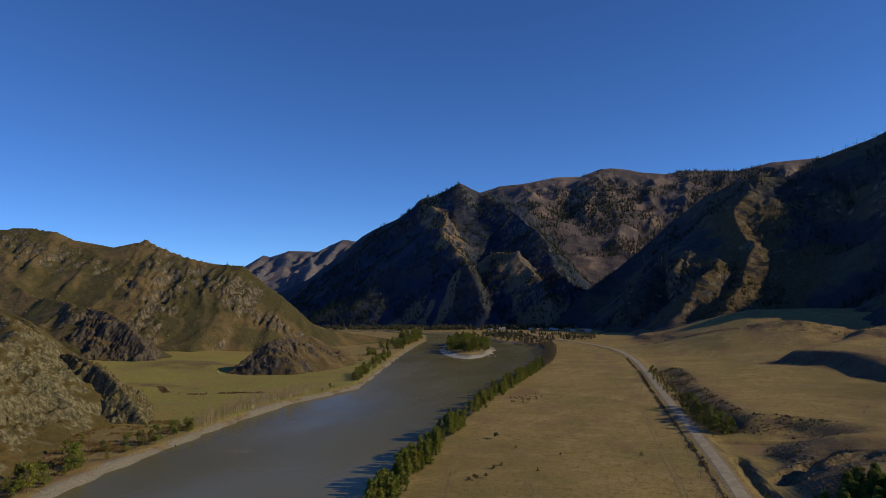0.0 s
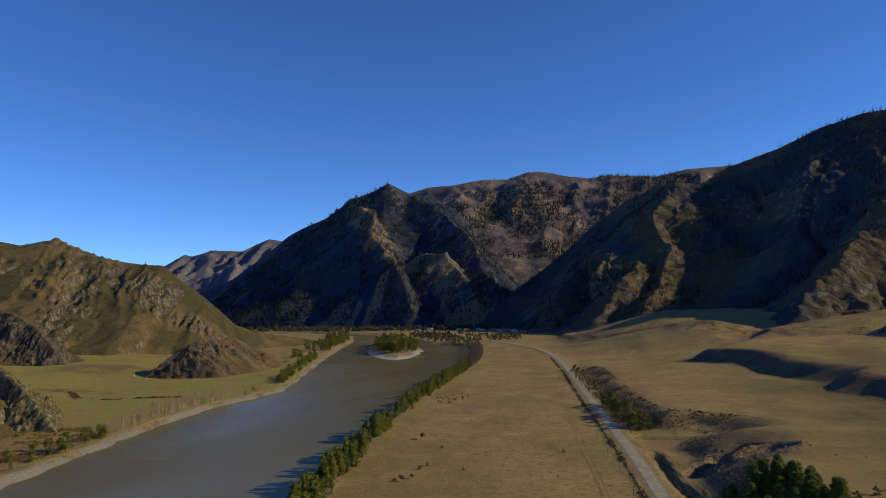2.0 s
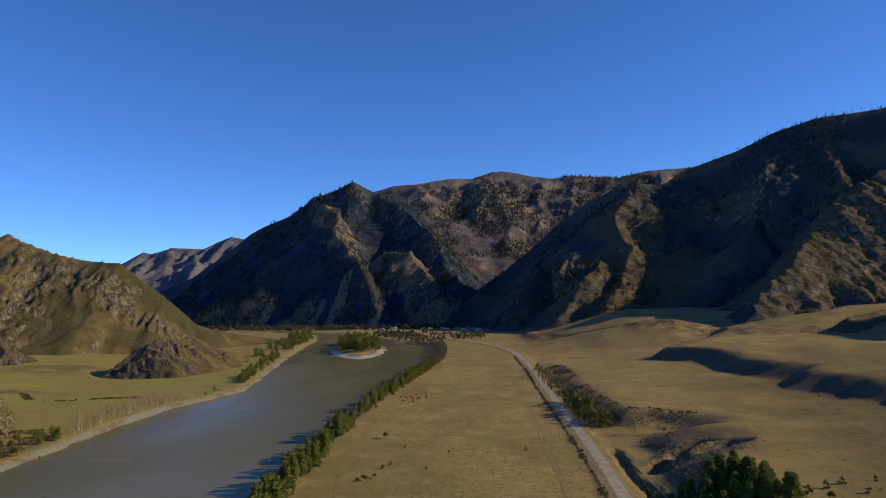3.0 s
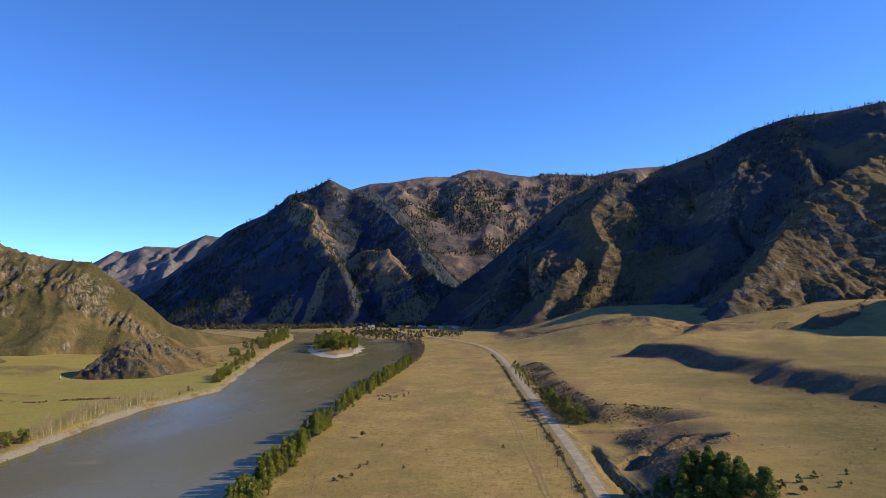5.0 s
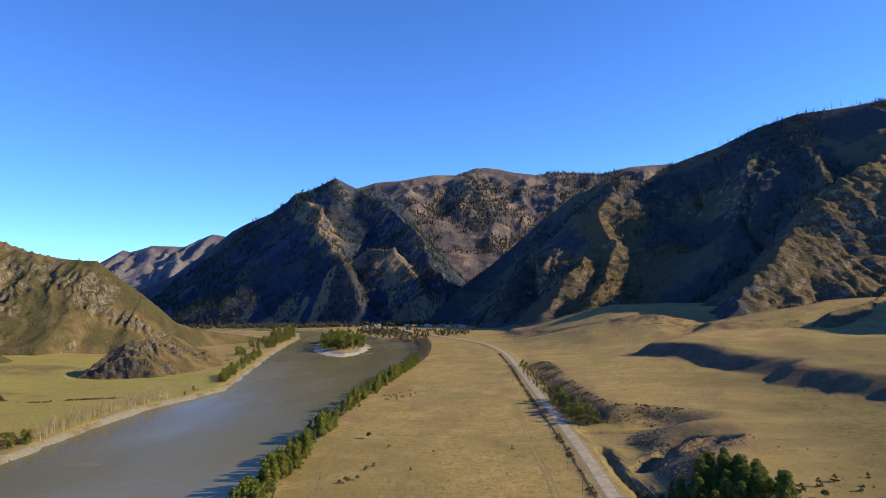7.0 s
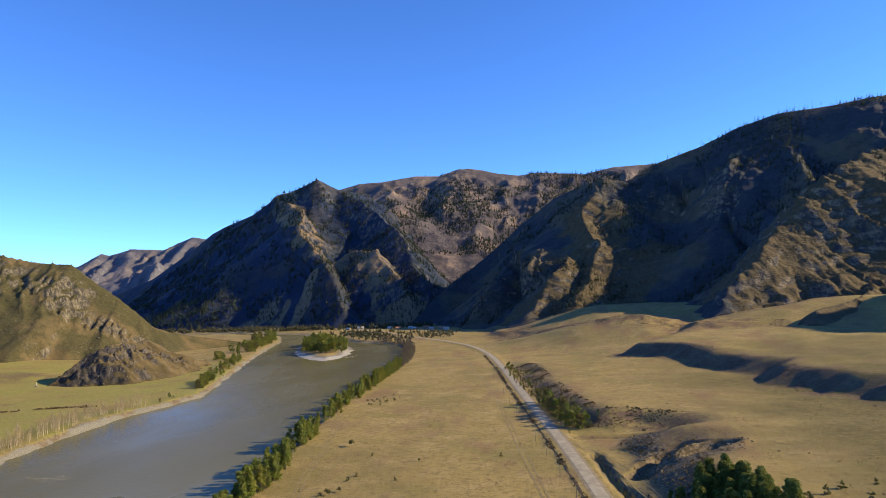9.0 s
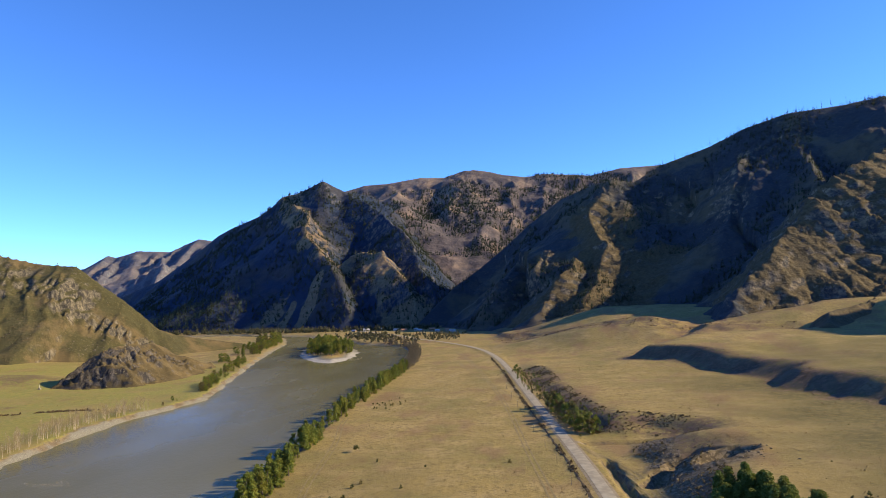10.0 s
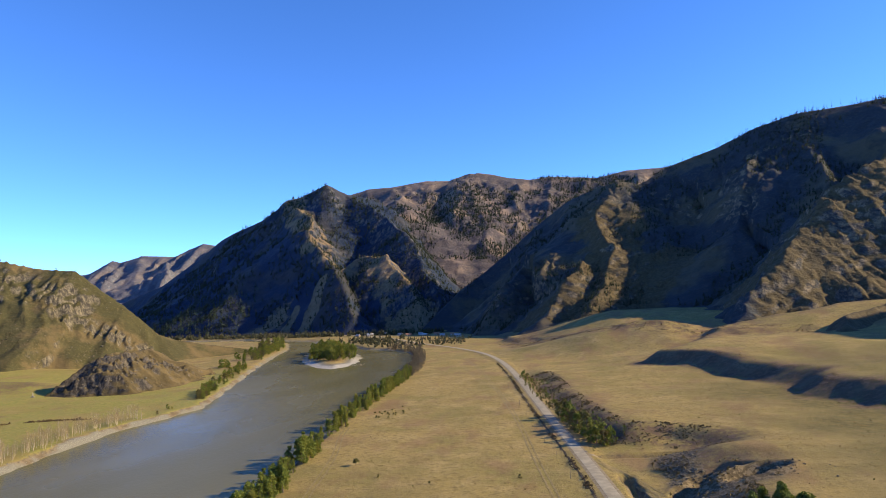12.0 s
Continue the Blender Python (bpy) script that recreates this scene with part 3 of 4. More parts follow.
RIGHT_RIDGES = [
    [(-253, 1200, -1), (-218, 1270, 42), (-193, 1330, 73), (-163, 1370, 96), (-107, 1400, 141), (-47, 1400, 191), (12, 1380, 232), (56, 1340, 246), (106, 1290, 254),
     (147, 1300, 247), (204, 1330, 280), (287, 1330, 307), (353, 1310, 335), (414, 1287, 349), (493, 1250, 348), (545, 1230, 352), (641, 1200, 353), (900, 1100, 370), (1400, 900, 380)],
    [(106, 1290, 252), (76, 1180, 189), (80, 1080, 124), (61, 1000, 79), (26, 930, 41)],
    [(385, 1300, 340), (312, 1200, 262), (262, 1110, 190), (240, 1060, 150)],
    [(700, 1180, 345), (490, 1000, 250), (421, 960, 218), (358, 920, 194), (314, 890, 168), (264, 840, 124), (221, 800, 94), (185, 760, 58), (161, 710, 25)],
    [(447, 860, 81), (325, 760, 44), (254, 670, 32), (197, 600, 25)],
    [(640, 700, 206), (610, 650, 222), (590, 590, 210), (570, 530, 150), (560, 470, 60)],
    [(26, 1050, 104), (-8, 990, 66), (-22, 945, 30)], [(-62, 1160, 104), (-92, 1085, 58), (-100, 1050, 28)]]
PEAK_RIDGES = [
    [(-1990, 2500, 4), (-1524, 2300, 113), (-1388, 2230, 143), (-1253, 2150, 191), (-1125, 2070, 239), (-1048, 2020, 269), (-975, 1970, 285), (-854, 1890, 304),
     (-791, 1850, 326), (-740, 1810, 346), (-684, 1775, 347), (-655, 1765, 355), (-604, 1750, 372), (-579, 1780, 356), (-562, 1800, 347), (-510, 1900, 345)],
    [(-579, 1780, 354), (-420, 1650, 268), (-330, 1500, 194), (-268, 1400, 112), (-234, 1300, 53)],
    [(-728, 1800, 342), (-573, 1540, 249), (-497, 1420, 171), (-452, 1340, 117), (-409, 1280, 75), (-369, 1220, 37)],
    [(-459, 1400, 119), (-420, 1440, 156), (-356, 1390, 151), (-291, 1310, 82), (-270, 1250, 30)]]
BACK_RIDGES = [[(-850, 2500, 445), (-781, 2500, 459), (-701, 2500, 477), (-612, 2500, 478), (-480, 2500, 492), (-394, 2500, 486), (-318, 2500, 508), (-286, 2500, 508), (-223, 2500, 497),
                (-171, 2500, 481), (-99, 2500, 469), (-27, 2500, 475), (144, 2500, 458), (244, 2500, 477), (381, 2500, 478), (900, 2500, 520)],
               [(-318, 2500, 505), (-270, 2250, 390), (-220, 2000, 270), (-180, 1800, 190)],
               [(-27, 2500, 472), (-30, 2250, 360), (-50, 2000, 240), (-70, 1800, 160)],
               [(-612, 2500, 476), (-530, 2250, 400), (-450, 2000, 320)]]
FAR_RIDGES = [[(-3300, 3600, 240), (-2717, 3600, 288), (-2568, 3600, 356), (-2513, 3600, 344), (-2367, 3600, 374), (-2169, 3600, 359), (-2080, 3600, 395), (-1992, 3600, 423), (-1887, 3600, 402), (-1500, 3600, 380)],
              [(-2367, 3600, 372), (-2250, 3350, 240)], [(-1992, 3600, 418), (-2000, 3350, 260)], [(-2568, 3600, 352), (-2540, 3350, 220)]]


def massif(name, label, ridges, slope, seed, xs, ys, material, rough, grain, ledge=0.5, bed=20.0, category="mountain", west=-9e9, calm=0.0, rocks=(), dip=(-0.12, 0.03), crags=0.2):
    def height(X, Y):
        return mountain_height(X, Y, ridges, slope, seed, rough, grain, ledge, bed, calm, rocks, dip, crags) - 2.5 * np.clip(west - X, 0, None)
    ob, v = sheet(name, xs, ys, height, material, lambda X, Y, Z: Z > ground_height(X, Y) - 4)
    mark(ob, "rocky", rock_zone(v[:, 0].astype(float), v[:, 1].astype(float), rocks, grain, seed))
    tagged(ob, label, category, kind="structure")
    return ob, height


LEFT_ROCKS = [([(-645, 690), (-594, 704), (-548, 691)], 30), ([(-625, 670), (-600, 633), (-588, 600)], 24), ([(-541, 704), (-512, 698), (-489, 699), (-455, 720)], 13),
              ([(-850, 622), (-775, 617), (-745, 629)], 24), ([(-705, 641), (-650, 638)], 13), ([(-684, 698), (-663, 698)], 12), ([(-608, 503), (-556, 525), (-572, 580)], 16)]
NEAR_ROCKS = [([(-330, 255), (-300, 235), (-275, 205), (-250, 190)], 22), ([(-360, 284), (-335, 290)], 16), ([(-400, 322), (-374, 322)], 12), ([(-290, 250), (-268, 235)], 9)]
RIGHT_ROCKS = [([(-100, 1130), (-40, 1080), (8, 1022), (74, 1028)], 55), ([(93, 978), (42, 912)], 45), ([(-40, 985), (20, 960)], 26), ([(402, 1239), (312, 1219), (234, 1053)], 34),
               ([(437, 1000), (307, 880), (198, 798), (177, 719)], 60), ([(229, 736), (287, 772), (345, 826)], 70), ([(106, 1270), (75, 1185), (103, 1065)], 42), ([(147, 1300), (207, 1199)], 22)]
PEAK_ROCKS = [([(-700, 1765), (-640, 1690), (-552, 1537), (-497, 1430)], 34), ([(-488, 1510), (-448, 1540), (-362, 1387), (-290, 1300)], 38), ([(-752, 1737), (-729, 1700)], 22), ([(-604, 1745), (-420, 1640), (-301, 1442), (-249, 1320)], 40), ([(-1013, 1932), (-900, 1700), (-844, 1537)], 20)]
BACK_ROCKS = [([(-318, 2480), (-270, 2250), (-220, 2000)], 60), ([(-27, 2470), (-50, 2000)], 50)]

left_hill, left_h = massif("hill_left", "grassy olive-brown hill with grey rock cliffs", LEFT_RIDGES, 0.62, 3, steps([(-1150, -420, 4.0, 1.5), (-420, -340, 1.5, 2.5)]), steps([(380, 960, 1.4, 3.6)]), LEFT_SLOPE, 9, 95, 0.55, 12, "hill", calm=75, rocks=LEFT_ROCKS, crags=0.75)
near_hill, near_h = massif("hill_near", "steep russet slope with pale lichened crags", NEAR_RIDGES, 0.68, 11, steps([(-620, -215, 2.2, 0.9)]), steps([(60, 430, 2.2, 1.1)]), NEAR_SLOPE, 9, 62, 0.55, 7, "hill", rocks=NEAR_ROCKS, crags=0.6)
outcrop, outcrop_h = massif("rock_outcrop", "pale rugged rock outcrop above the river", OUTCROP_RIDGES, 0.78, 15, steps([(-400, -245, 0.9, 0.9)]), steps([(240, 350, 0.9, 0.9)]), NEAR_SLOPE, 6, 24, 0.7, 4, "rock", rocks=[([(-376, 326), (-334, 315), (-268, 268)], 18)], crags=0.7)
knoll, knoll_h = massif("rock_knoll", "low dark rocky knoll on the green meadow", KNOLL_RIDGES, 0.62, 19, steps([(-440, -260, 1.1, 1.1)]), steps([(430, 740, 1.0, 2.2)]), KNOLL_SLOPE, 7, 40, 0.7, 6, "knoll", rocks=[([(-360, 470), (-345, 482), (-330, 495)], 18), ([(-317, 512), (-311, 540)], 8)], crags=0.6)
right_m, right_h = massif("mountain_right", "tall mountain flank, dark shade and sunlit tan rock ribs in its colour", RIGHT_RIDGES, 0.68, 23, steps([(-300, 700, 2.5, 2.5), (700, 1500, 6, 16)]), steps([(480, 1400, 2.5, 2.9), (1400, 1600, 6, 9)]), RIGHT_SLOPE, 19, 150, 0.66, 17, calm=64, rocks=RIGHT_ROCKS, crags=0.3)
peak_m, peak_h = massif("mountain_peak", "steep pointed mountain, blue shade and a sunlit tan spur in its colour", PEAK_RIDGES, 0.86, 29, steps([(-2000, -1200, 8, 5), (-1200, -120, 3.6, 3.6)]), steps([(1100, 2000, 3.6, 5), (2000, 2600, 6, 9)]), PEAK_SLOPE, 13, 170, 0.45, 26, rocks=PEAK_ROCKS)
back_m, back_h = massif("mountain_back", "broad russet mountain ridge behind the peak", BACK_RIDGES, 0.52, 37, steps([(-1200, 900, 5.0, 5.0)]), steps([(1500, 2900, 5.5, 7)]), BACK_SLOPE, 30, 210, 0.35, 36, west=-880, rocks=BACK_ROCKS)
far_m, far_h = massif("mountain_far", "distant mountain range beyond the valley, mauve haze in its colour", FAR_RIDGES, 0.55, 43, steps([(-3300, -1500, 9, 9)]), steps([(3000, 3900, 9, 12)]), FAR_SLOPE, 60, 190, 0.5, 40)

BLUFF_RIDGES = [[(-700, 548, 62), (-667, 540, 57), (-622, 530, 59), (-583, 520, 59), (-551, 515, 54), (-517, 508, 40), (-490, 502, 20), (-478, 500, 8)]]
bluff, bluff_h = massif("rock_bluff", "dark craggy rock bluff at the hill's foot", BLUFF_RIDGES, 0.85, 47, steps([(-680, -440, 1.4, 1.4)]), steps([(470, 620, 1.4, 1.4)]), KNOLL_SLOPE, 10, 36, 0.7, 8, "rock", rocks=[([(-660, 540), (-583, 520), (-500, 508)], 34)], crags=0.6)


def sun_ribs_and_scree(ob, lines):
    """Marks strips that are coloured tan as sunlit ribs, a few as scree: line and half width."""
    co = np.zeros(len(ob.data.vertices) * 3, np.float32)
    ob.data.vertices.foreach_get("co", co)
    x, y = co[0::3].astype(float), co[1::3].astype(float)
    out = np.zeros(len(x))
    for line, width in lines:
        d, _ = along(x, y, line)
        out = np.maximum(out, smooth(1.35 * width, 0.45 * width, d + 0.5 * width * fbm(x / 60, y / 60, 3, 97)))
    mark(ob, "sun_rib_scree", out)


# sunlight painted along ribs; the peak's last three strips are pale scree
sun_ribs_and_scree(right_m, [(RIGHT_RIDGES[1][1:], 55), ([(150, 1060), (110, 1010), (75, 950)], 50), ([(-60, 965), (0, 985), (60, 1005), (110, 1030)], 34), ([(520, 960), (400, 890), (320, 830), (240, 770)], 95), ([(650, 1010), (520, 900), (430, 850)], 80), (RIGHT_RIDGES[4], 60)])
sun_ribs_and_scree(peak_m, [(PEAK_RIDGES[3][1:], 45), (PEAK_RIDGES[2][:3], 34), ([(-330, 1330), (-300, 1290)], 40), ([(-478, 1340), (-487, 1215)], 15), ([(-560, 1300), (-600, 1225)], 30), ([(-520, 1310), (-530, 1225)], 10)])


# ---- plants ----
rng = np.random.default_rng(7)


def leaf_quads(centres, radii, per, size, rnd, flat=0.0):
    """Small leaf cards scattered in clumps: verts and quads."""
    n = len(centres) * per
    c = np.repeat(centres, per, 0)
    r = np.repeat(radii, per)[:, None]
    d = rnd.normal(size=(n, 3))
    d /= np.linalg.norm(d, axis=1)[:, None]
    p = c + d * r * (rnd.random((n, 1)) ** 0.45) * np.array([1, 1, 0.85])
    u = rnd.normal(size=(n, 3))
    u[:, 2] *= 1 - flat
    u /= np.linalg.norm(u, axis=1)[:, None]
    w = np.cross(u, rnd.normal(size=(n, 3)))
    w /= np.linalg.norm(w, axis=1)[:, None]
    s = (size * (0.6 + 0.8 * rnd.random((n, 1))))
    quad = np.stack([p - u * s, p + w * s * 0.55, p + u * s, p - w * s * 0.55], 1).reshape(-1, 3)
    return quad, np.arange(n * 4).reshape(-1, 4)


def stick(bm, a, b, ra, rb, sides=6):
    a, b = Vector(a), Vector(b)
    q = (b - a).to_track_quat("Z", "Y")
    rings = []
    for p, r in ((a, ra), (b, rb)):
        rings.append([bm.verts.new(p + q @ Vector((r * math.cos(6.2832 * i / sides), r * math.sin(6.2832 * i / sides), 0))) for i in range(sides)])
    for i in range(sides):
        bm.faces.new((rings[0][i], rings[0][(i + 1) % sides], rings[1][(i + 1) % sides], rings[1][i]))
    bm.faces.new(rings[1])


def bent_trunk(bm, h, r, rnd, lean=0.06):
    pts = [Vector((0, 0, -0.3))]
    for k in range(1, 6):
        pts.append(Vector((rnd.normal() * lean * h * k / 6, rnd.normal() * lean * h * k / 6, h * k / 5)))
    for k in range(5):
        stick(bm, pts[k], pts[k + 1], r * (1 - k / 5.6), r * (1 - (k + 1) / 5.6), 6)
    return pts


def leafy_tree(name, label, category, seed, h, w, leaf, clumps=20, per=46, size=0.34, low=0.12, group="", cone=False):
    rnd = np.random.default_rng(seed)
    root = tagged(new(name), label, category, group)
    root.empty_display_size = 0.5
    bm = bmesh.new()
    pts = bent_trunk(bm, h * 0.86, 0.022 * h, rnd)
    f = rnd.random(clumps) ** 0.8
    z = h * (low + (0.93 - low) * f)
    out = w * np.sqrt(np.clip(1.02 - ((f - 0.42) / 0.62) ** 2, 0.05, 1)) * (0.45 + 0.55 * rnd.random(clumps))
    if cone:
        out = w * (1.05 - f) ** 0.7 * (0.45 + 0.55 * rnd.random(clumps))
    ang = np.arange(clumps) * 2.4 + rnd.random(clumps)
    cen = np.column_stack([out * np.cos(ang) * 0.75, out * np.sin(ang) * 0.75, z])
    for c in cen[::2]:
        start = pts[min(4, max(1, int(c[2] / h * 4.5)))]
        stick(bm, start, Vector(c), 0.008 * h, 0.003 * h, 4)
    part("trunk", bm, BARK, root)
    rad = w * (0.30 + 0.22 * rnd.random(clumps)) * (1 - 0.35 * f)
    v, q = leaf_quads(cen, rad, per, size, rnd)
    mesh_object("crown", v, q, leaf, False, root)
    return root


def bare_tree(name, label, seed, h, group=""):
    rnd = np.random.default_rng(seed)
    root = tagged(new(name), label, "tree", group)
    bm = bmesh.new()
    pts = bent_trunk(bm, h, 0.016 * h, rnd, 0.05)
    part("trunk", bm, BIRCH_BARK, root)
    bm = bmesh.new()
    for k in range(28):
        f = 0.2 + 0.72 * rnd.random()
        i = min(4, int(f * 5))
        base = pts[i].lerp(pts[i + 1], f * 5 - i)
        a, reach = rnd.random() * 6.283, h * 0.17 * (1.15 - f)
        mid = base + Vector((math.cos(a) * reach, math.sin(a) * reach, reach * 1.0))
        stick(bm, base, mid, 0.005 * h, 0.003 * h, 3)
        for e in range(2):
            b2 = a + (rnd.random() - 0.5) * 1.8
            stick(bm, mid, mid + Vector((math.cos(b2) * reach * 0.6, math.sin(b2) * reach * 0.6, reach * (0.7 + 0.5 * rnd.random()))), 0.003 * h, 0.0018 * h, 3)
    tagged(part("branchwork", bm, TWIG, root, "bare greyish brown twigs"), kind="stuff")
    return root


TWIG = plain_material("bare_twigs", (0.20, 0.155, 0.085), (0.30, 0.24, 0.14), 0.5, 0.9)


def scatter(templates, spots, rnd):
    """The first spot of each template takes the template itself, the rest take copies."""
    fresh, homes = list(range(len(templates))), {}
    zs = ground_height(np.array([p[0] for p in spots]), np.array([p[1] for p in spots]))
    for (x, y, s), z in zip(spots, zs):
        k = int(rnd.integers(len(templates)))
        z = float(z) - 0.05
        m = pose(x, y, z, 0, 0, float(rnd.random() * 360)) @ Matrix.Diagonal((s * float(rnd.uniform(0.88, 1.14)), s * float(rnd.uniform(0.88, 1.14)), s, 1))
        if k in fresh:
            fresh.remove(k)
            homes[k] = m
        else:
            copy_thing(templates[k], m)
    for k, m in homes.items():
        templates[k].matrix_basis = m
    for k in fresh:
        for o in (*templates[k].children_recursive, templates[k]):
            bpy.data.objects.remove(o)


def line_spots(line, lo, hi, gap, offset, size, rnd):
    """Spots beside a line between two y values: offset range to its right, size by y."""
    pts, out = np.array(sampled(line, 0.5)), []
    pts = pts[(pts[:, 1] >= lo) & (pts[:, 1] <= hi)]
    d = np.gradient(pts, axis=0)
    d /= np.linalg.norm(d, axis=1)[:, None]
    i = 0.0
    while i < len(pts):
        p, t = pts[int(i)], d[int(i)]
        o = rnd.uniform(*offset)
        out.append((float(p[0] + t[1] * o), float(p[1] - t[0] * o), float(np.interp(p[1], *size)) * float(rnd.uniform(0.5, 1.3))))
        i += gap * float(rnd.uniform(0.6, 1.4)) / 0.5
    return out


# trees of unit height 10 m, scaled where they stand
poplars = [leafy_tree("riverside_tree", "rounded green poplar tree with yellowing leaves on the river bank", "tree", 100 + k, 10, 2.3 + 0.35 * (k % 3), POPLAR_LEAF, 26 + 2 * k, 72, 0.25, 0.02, group="trees along the river bank", cone=k % 2 == 0) for k in range(6)]
spots = line_spots(RIGHT_BANK, 140, 300, 1.35, (0.5, 9.0), ([140, 300], [0.82, 0.78]), rng)
spots += line_spots(RIGHT_BANK, 300, 335, 3.2, (3, 7), ([300, 335], [0.5, 0.7]), rng)
spots += line_spots(RIGHT_BANK, 335, 545, 1.6, (0.5, 8), ([335, 545], [0.8, 0.74]), rng)
spots = [p for p in spots if perlin(np.array([p[1] / 13.0]), np.array([7.7]), 8)[0] > -0.36]
scatter(poplars, spots, rng)

island_trees = [leafy_tree("island_tree", "dense green tree on the gravel island", "tree", 140 + k, 10, 2.2, POPLAR_LEAF if k else PINE_LEAF, 18, 40, 0.45, group="trees on the island") for k in range(4)]
spots = []
while len(spots) < 170:
    x, y = rng.uniform(-335, -205), rng.uniform(670, 850)
    if inside(np.array([x]), np.array([y]), ISLAND)[0] > 5 + max(0, (705 - y) * 0.55):
        spots.append((x, y, float(rng.uniform(0.95, 1.4))))
scatter(island_trees, spots, rng)

willows = [leafy_tree("bank_willow", "bushy green-yellow willow at the water's edge", "tree", 170 + k, 10, 3.6, POPLAR_LEAF if k < 3 else SHRUB_LEAF, 20, 42, 0.42, 0.05, group="willows along the far bank") for k in range(4)]
spots = line_spots(LEFT_BANK, 385, 520, 3.2, (-11, -5), ([385, 520], [0.26, 0.4]), rng)
spots += line_spots(LEFT_BANK, 440, 485, 2.4, (-13, -5), ([385, 520], [0.55, 0.6]), rng)
spots += line_spots(LEFT_BANK, 520, 1000, 2.8, (-16, -5), ([520, 1000], [0.45, 0.9]), rng)
spots += line_spots(LEFT_BANK, 640, 1000, 3.6, (-36, -12), ([520, 1000], [0.6, 0.95]), rng)
spots = [p for p in spots if p[1] > 760 or perlin(np.array([p[1] / 21.0]), np.array([3.3]), 5)[0] > -0.12]
spots += [(-204, 158, 0.95), (-209, 160, 0.9), (-213, 163, 0.8), (-206, 166, 0.7), (-216, 186, 0.95), (-220, 190, 0.85), (-213, 183, 0.75), (-224, 195, 0.6), (-222, 224, 0.7), (-218, 228, 0.85),
          (-223, 231, 0.6), (-226, 247, 0.75), (-229, 252, 0.6), (-224, 256, 0.65), (-230, 260, 0.55), (-240, 203, 0.6), (-234, 228, 0.5), (-228, 210, 0.5),
          (-209, 155, 0.5), (-203, 153, 0.6), (-204, 164, 0.45), (-213, 186, 0.5), (-210, 177, 0.4), (-218, 212, 0.45), (-225, 257, 0.5), (-217, 171, 0.55), (-214, 199, 0.35), (-228, 212, 0.35), (-252, 221, 0.4), (-222, 169, 0.5), (-226, 180, 0.4)]
scatter(willows, spots, rng)

birches = [bare_tree("bare_birch", "slender leafless birch with a pale trunk on the shore", 190 + k, 8, group="bare birches on the shore") for k in range(5)]
spots = line_spots(LEFT_BANK, 262, 376, 0.7, (-15, -4), ([262, 300, 376], [0.7, 0.95, 0.8]), rng)
scatter(birches, spots, rng)
BARE_TWIG = leaf_material("grey_brown_twigs", (0.095, 0.080, 0.058), (0.17, 0.145, 0.105), (0.14, 0.125, 0.08))
bare_far = [leafy_tree("bare_poplar", "leafless grey-brown poplar with dense fine twigs", "tree", 210 + k, 10, 2.6, BARE_TWIG, 18, 34, 0.26, 0.1, group="bare poplars by the river") for k in range(3)]
spots = line_spots(RIGHT_BANK, 535, 830, 1.6, (0, 12), ([535, 830], [0.66, 0.72]), rng)
scatter(bare_far, spots, rng)

pines = [leafy_tree("pine_tree", "dense dark green bushy pine below the terrace edge", "tree", 230 + k, 10, 3.5 + 0.4 * (k % 2), PINE_LEAF, 44, 60, 0.30, 0.02, group="pines below the terrace", cone=True) for k in range(4)]
spots = [(float(x), float(y), float(rng.uniform(0.45, 0.8))) for x, y in ((rng.uniform(22, 49), rng.uniform(168, 199)) for _ in range(260)) if abs(x - 37) < 5.0 + 0.16 * (199 - y)][:75]
spots += [(27, 187, 0.6), (31, 186, 0.65), (25.5, 193, 0.4)]
scatter(pines, spots, rng)

road_bushes = [leafy_tree("roadside_tree", "small dark green tree below the road bank", "tree", 250 + k, 10, 3.4, SHRUB_LEAF if k % 2 else PINE_LEAF, 18, 40, 0.40, 0.04, group="roadside trees") for k in range(4)]
BUSH_ROW = [(6, 297), (0, 322), (-6, 345), (-14, 385), (-24, 430), (-33, 490), (-36, 505)]
spots = line_spots(BUSH_ROW, 297, 362, 2.0, (-2.5, 4.5), ([297, 362], [0.78, 0.66]), rng)
spots += line_spots(BUSH_ROW, 362, 505, 2.6, (-2, 6), ([362, 505], [0.24, 0.22]), rng)
spots += line_spots(BUSH_ROW, 300, 500, 3.2, (3, 13), ([300, 500], [0.22, 0.18]), rng)
spots += [(8, 301, 0.6), (4, 303, 0.55), (11, 299, 0.5), (-4, 352, 0.6), (1, 340, 0.5), (-34, 503, 0.6), (-31, 498, 0.45), (3, 287, 0.25)]
spots += [(16, 213, 0.22), (17.5, 206, 0.28), (19.5, 200, 0.33), (21, 195, 0.3), (22.5, 189, 0.35), (24, 184, 0.3)]
scatter(road_bushes, spots, rng)

shrubs = [leafy_tree("field_shrub", "small dark shrub on the dry field", "shrub", 270 + k, 10, 5.5, SHRUB_LEAF, 9, 16, 1.3, 0.0, group="shrubs on the dry field") for k in range(3)]
spots = [(-80, 269, 0.26), (-71, 207, 0.13), (-70, 210, 0.15), (-68.5, 208, 0.17), (-66.5, 211.5, 0.15), (-67.5, 223, 0.13), (-66, 227.5, 0.13), (-52, 222.5, 0.12), (-49, 246, 0.1), (-68, 254.5, 0.1), (-21.5, 254.5, 0.12)]
spots += [(-93 + rng.normal() * 4.5, 373 + rng.normal() * 9, float(rng.uniform(0.05, 0.13))) for _ in range(26)]
spots += [(float(rng.uniform(-82, -8)), float(rng.uniform(170, 420)), float(rng.uniform(0.02, 0.05))) for _ in range(60)]
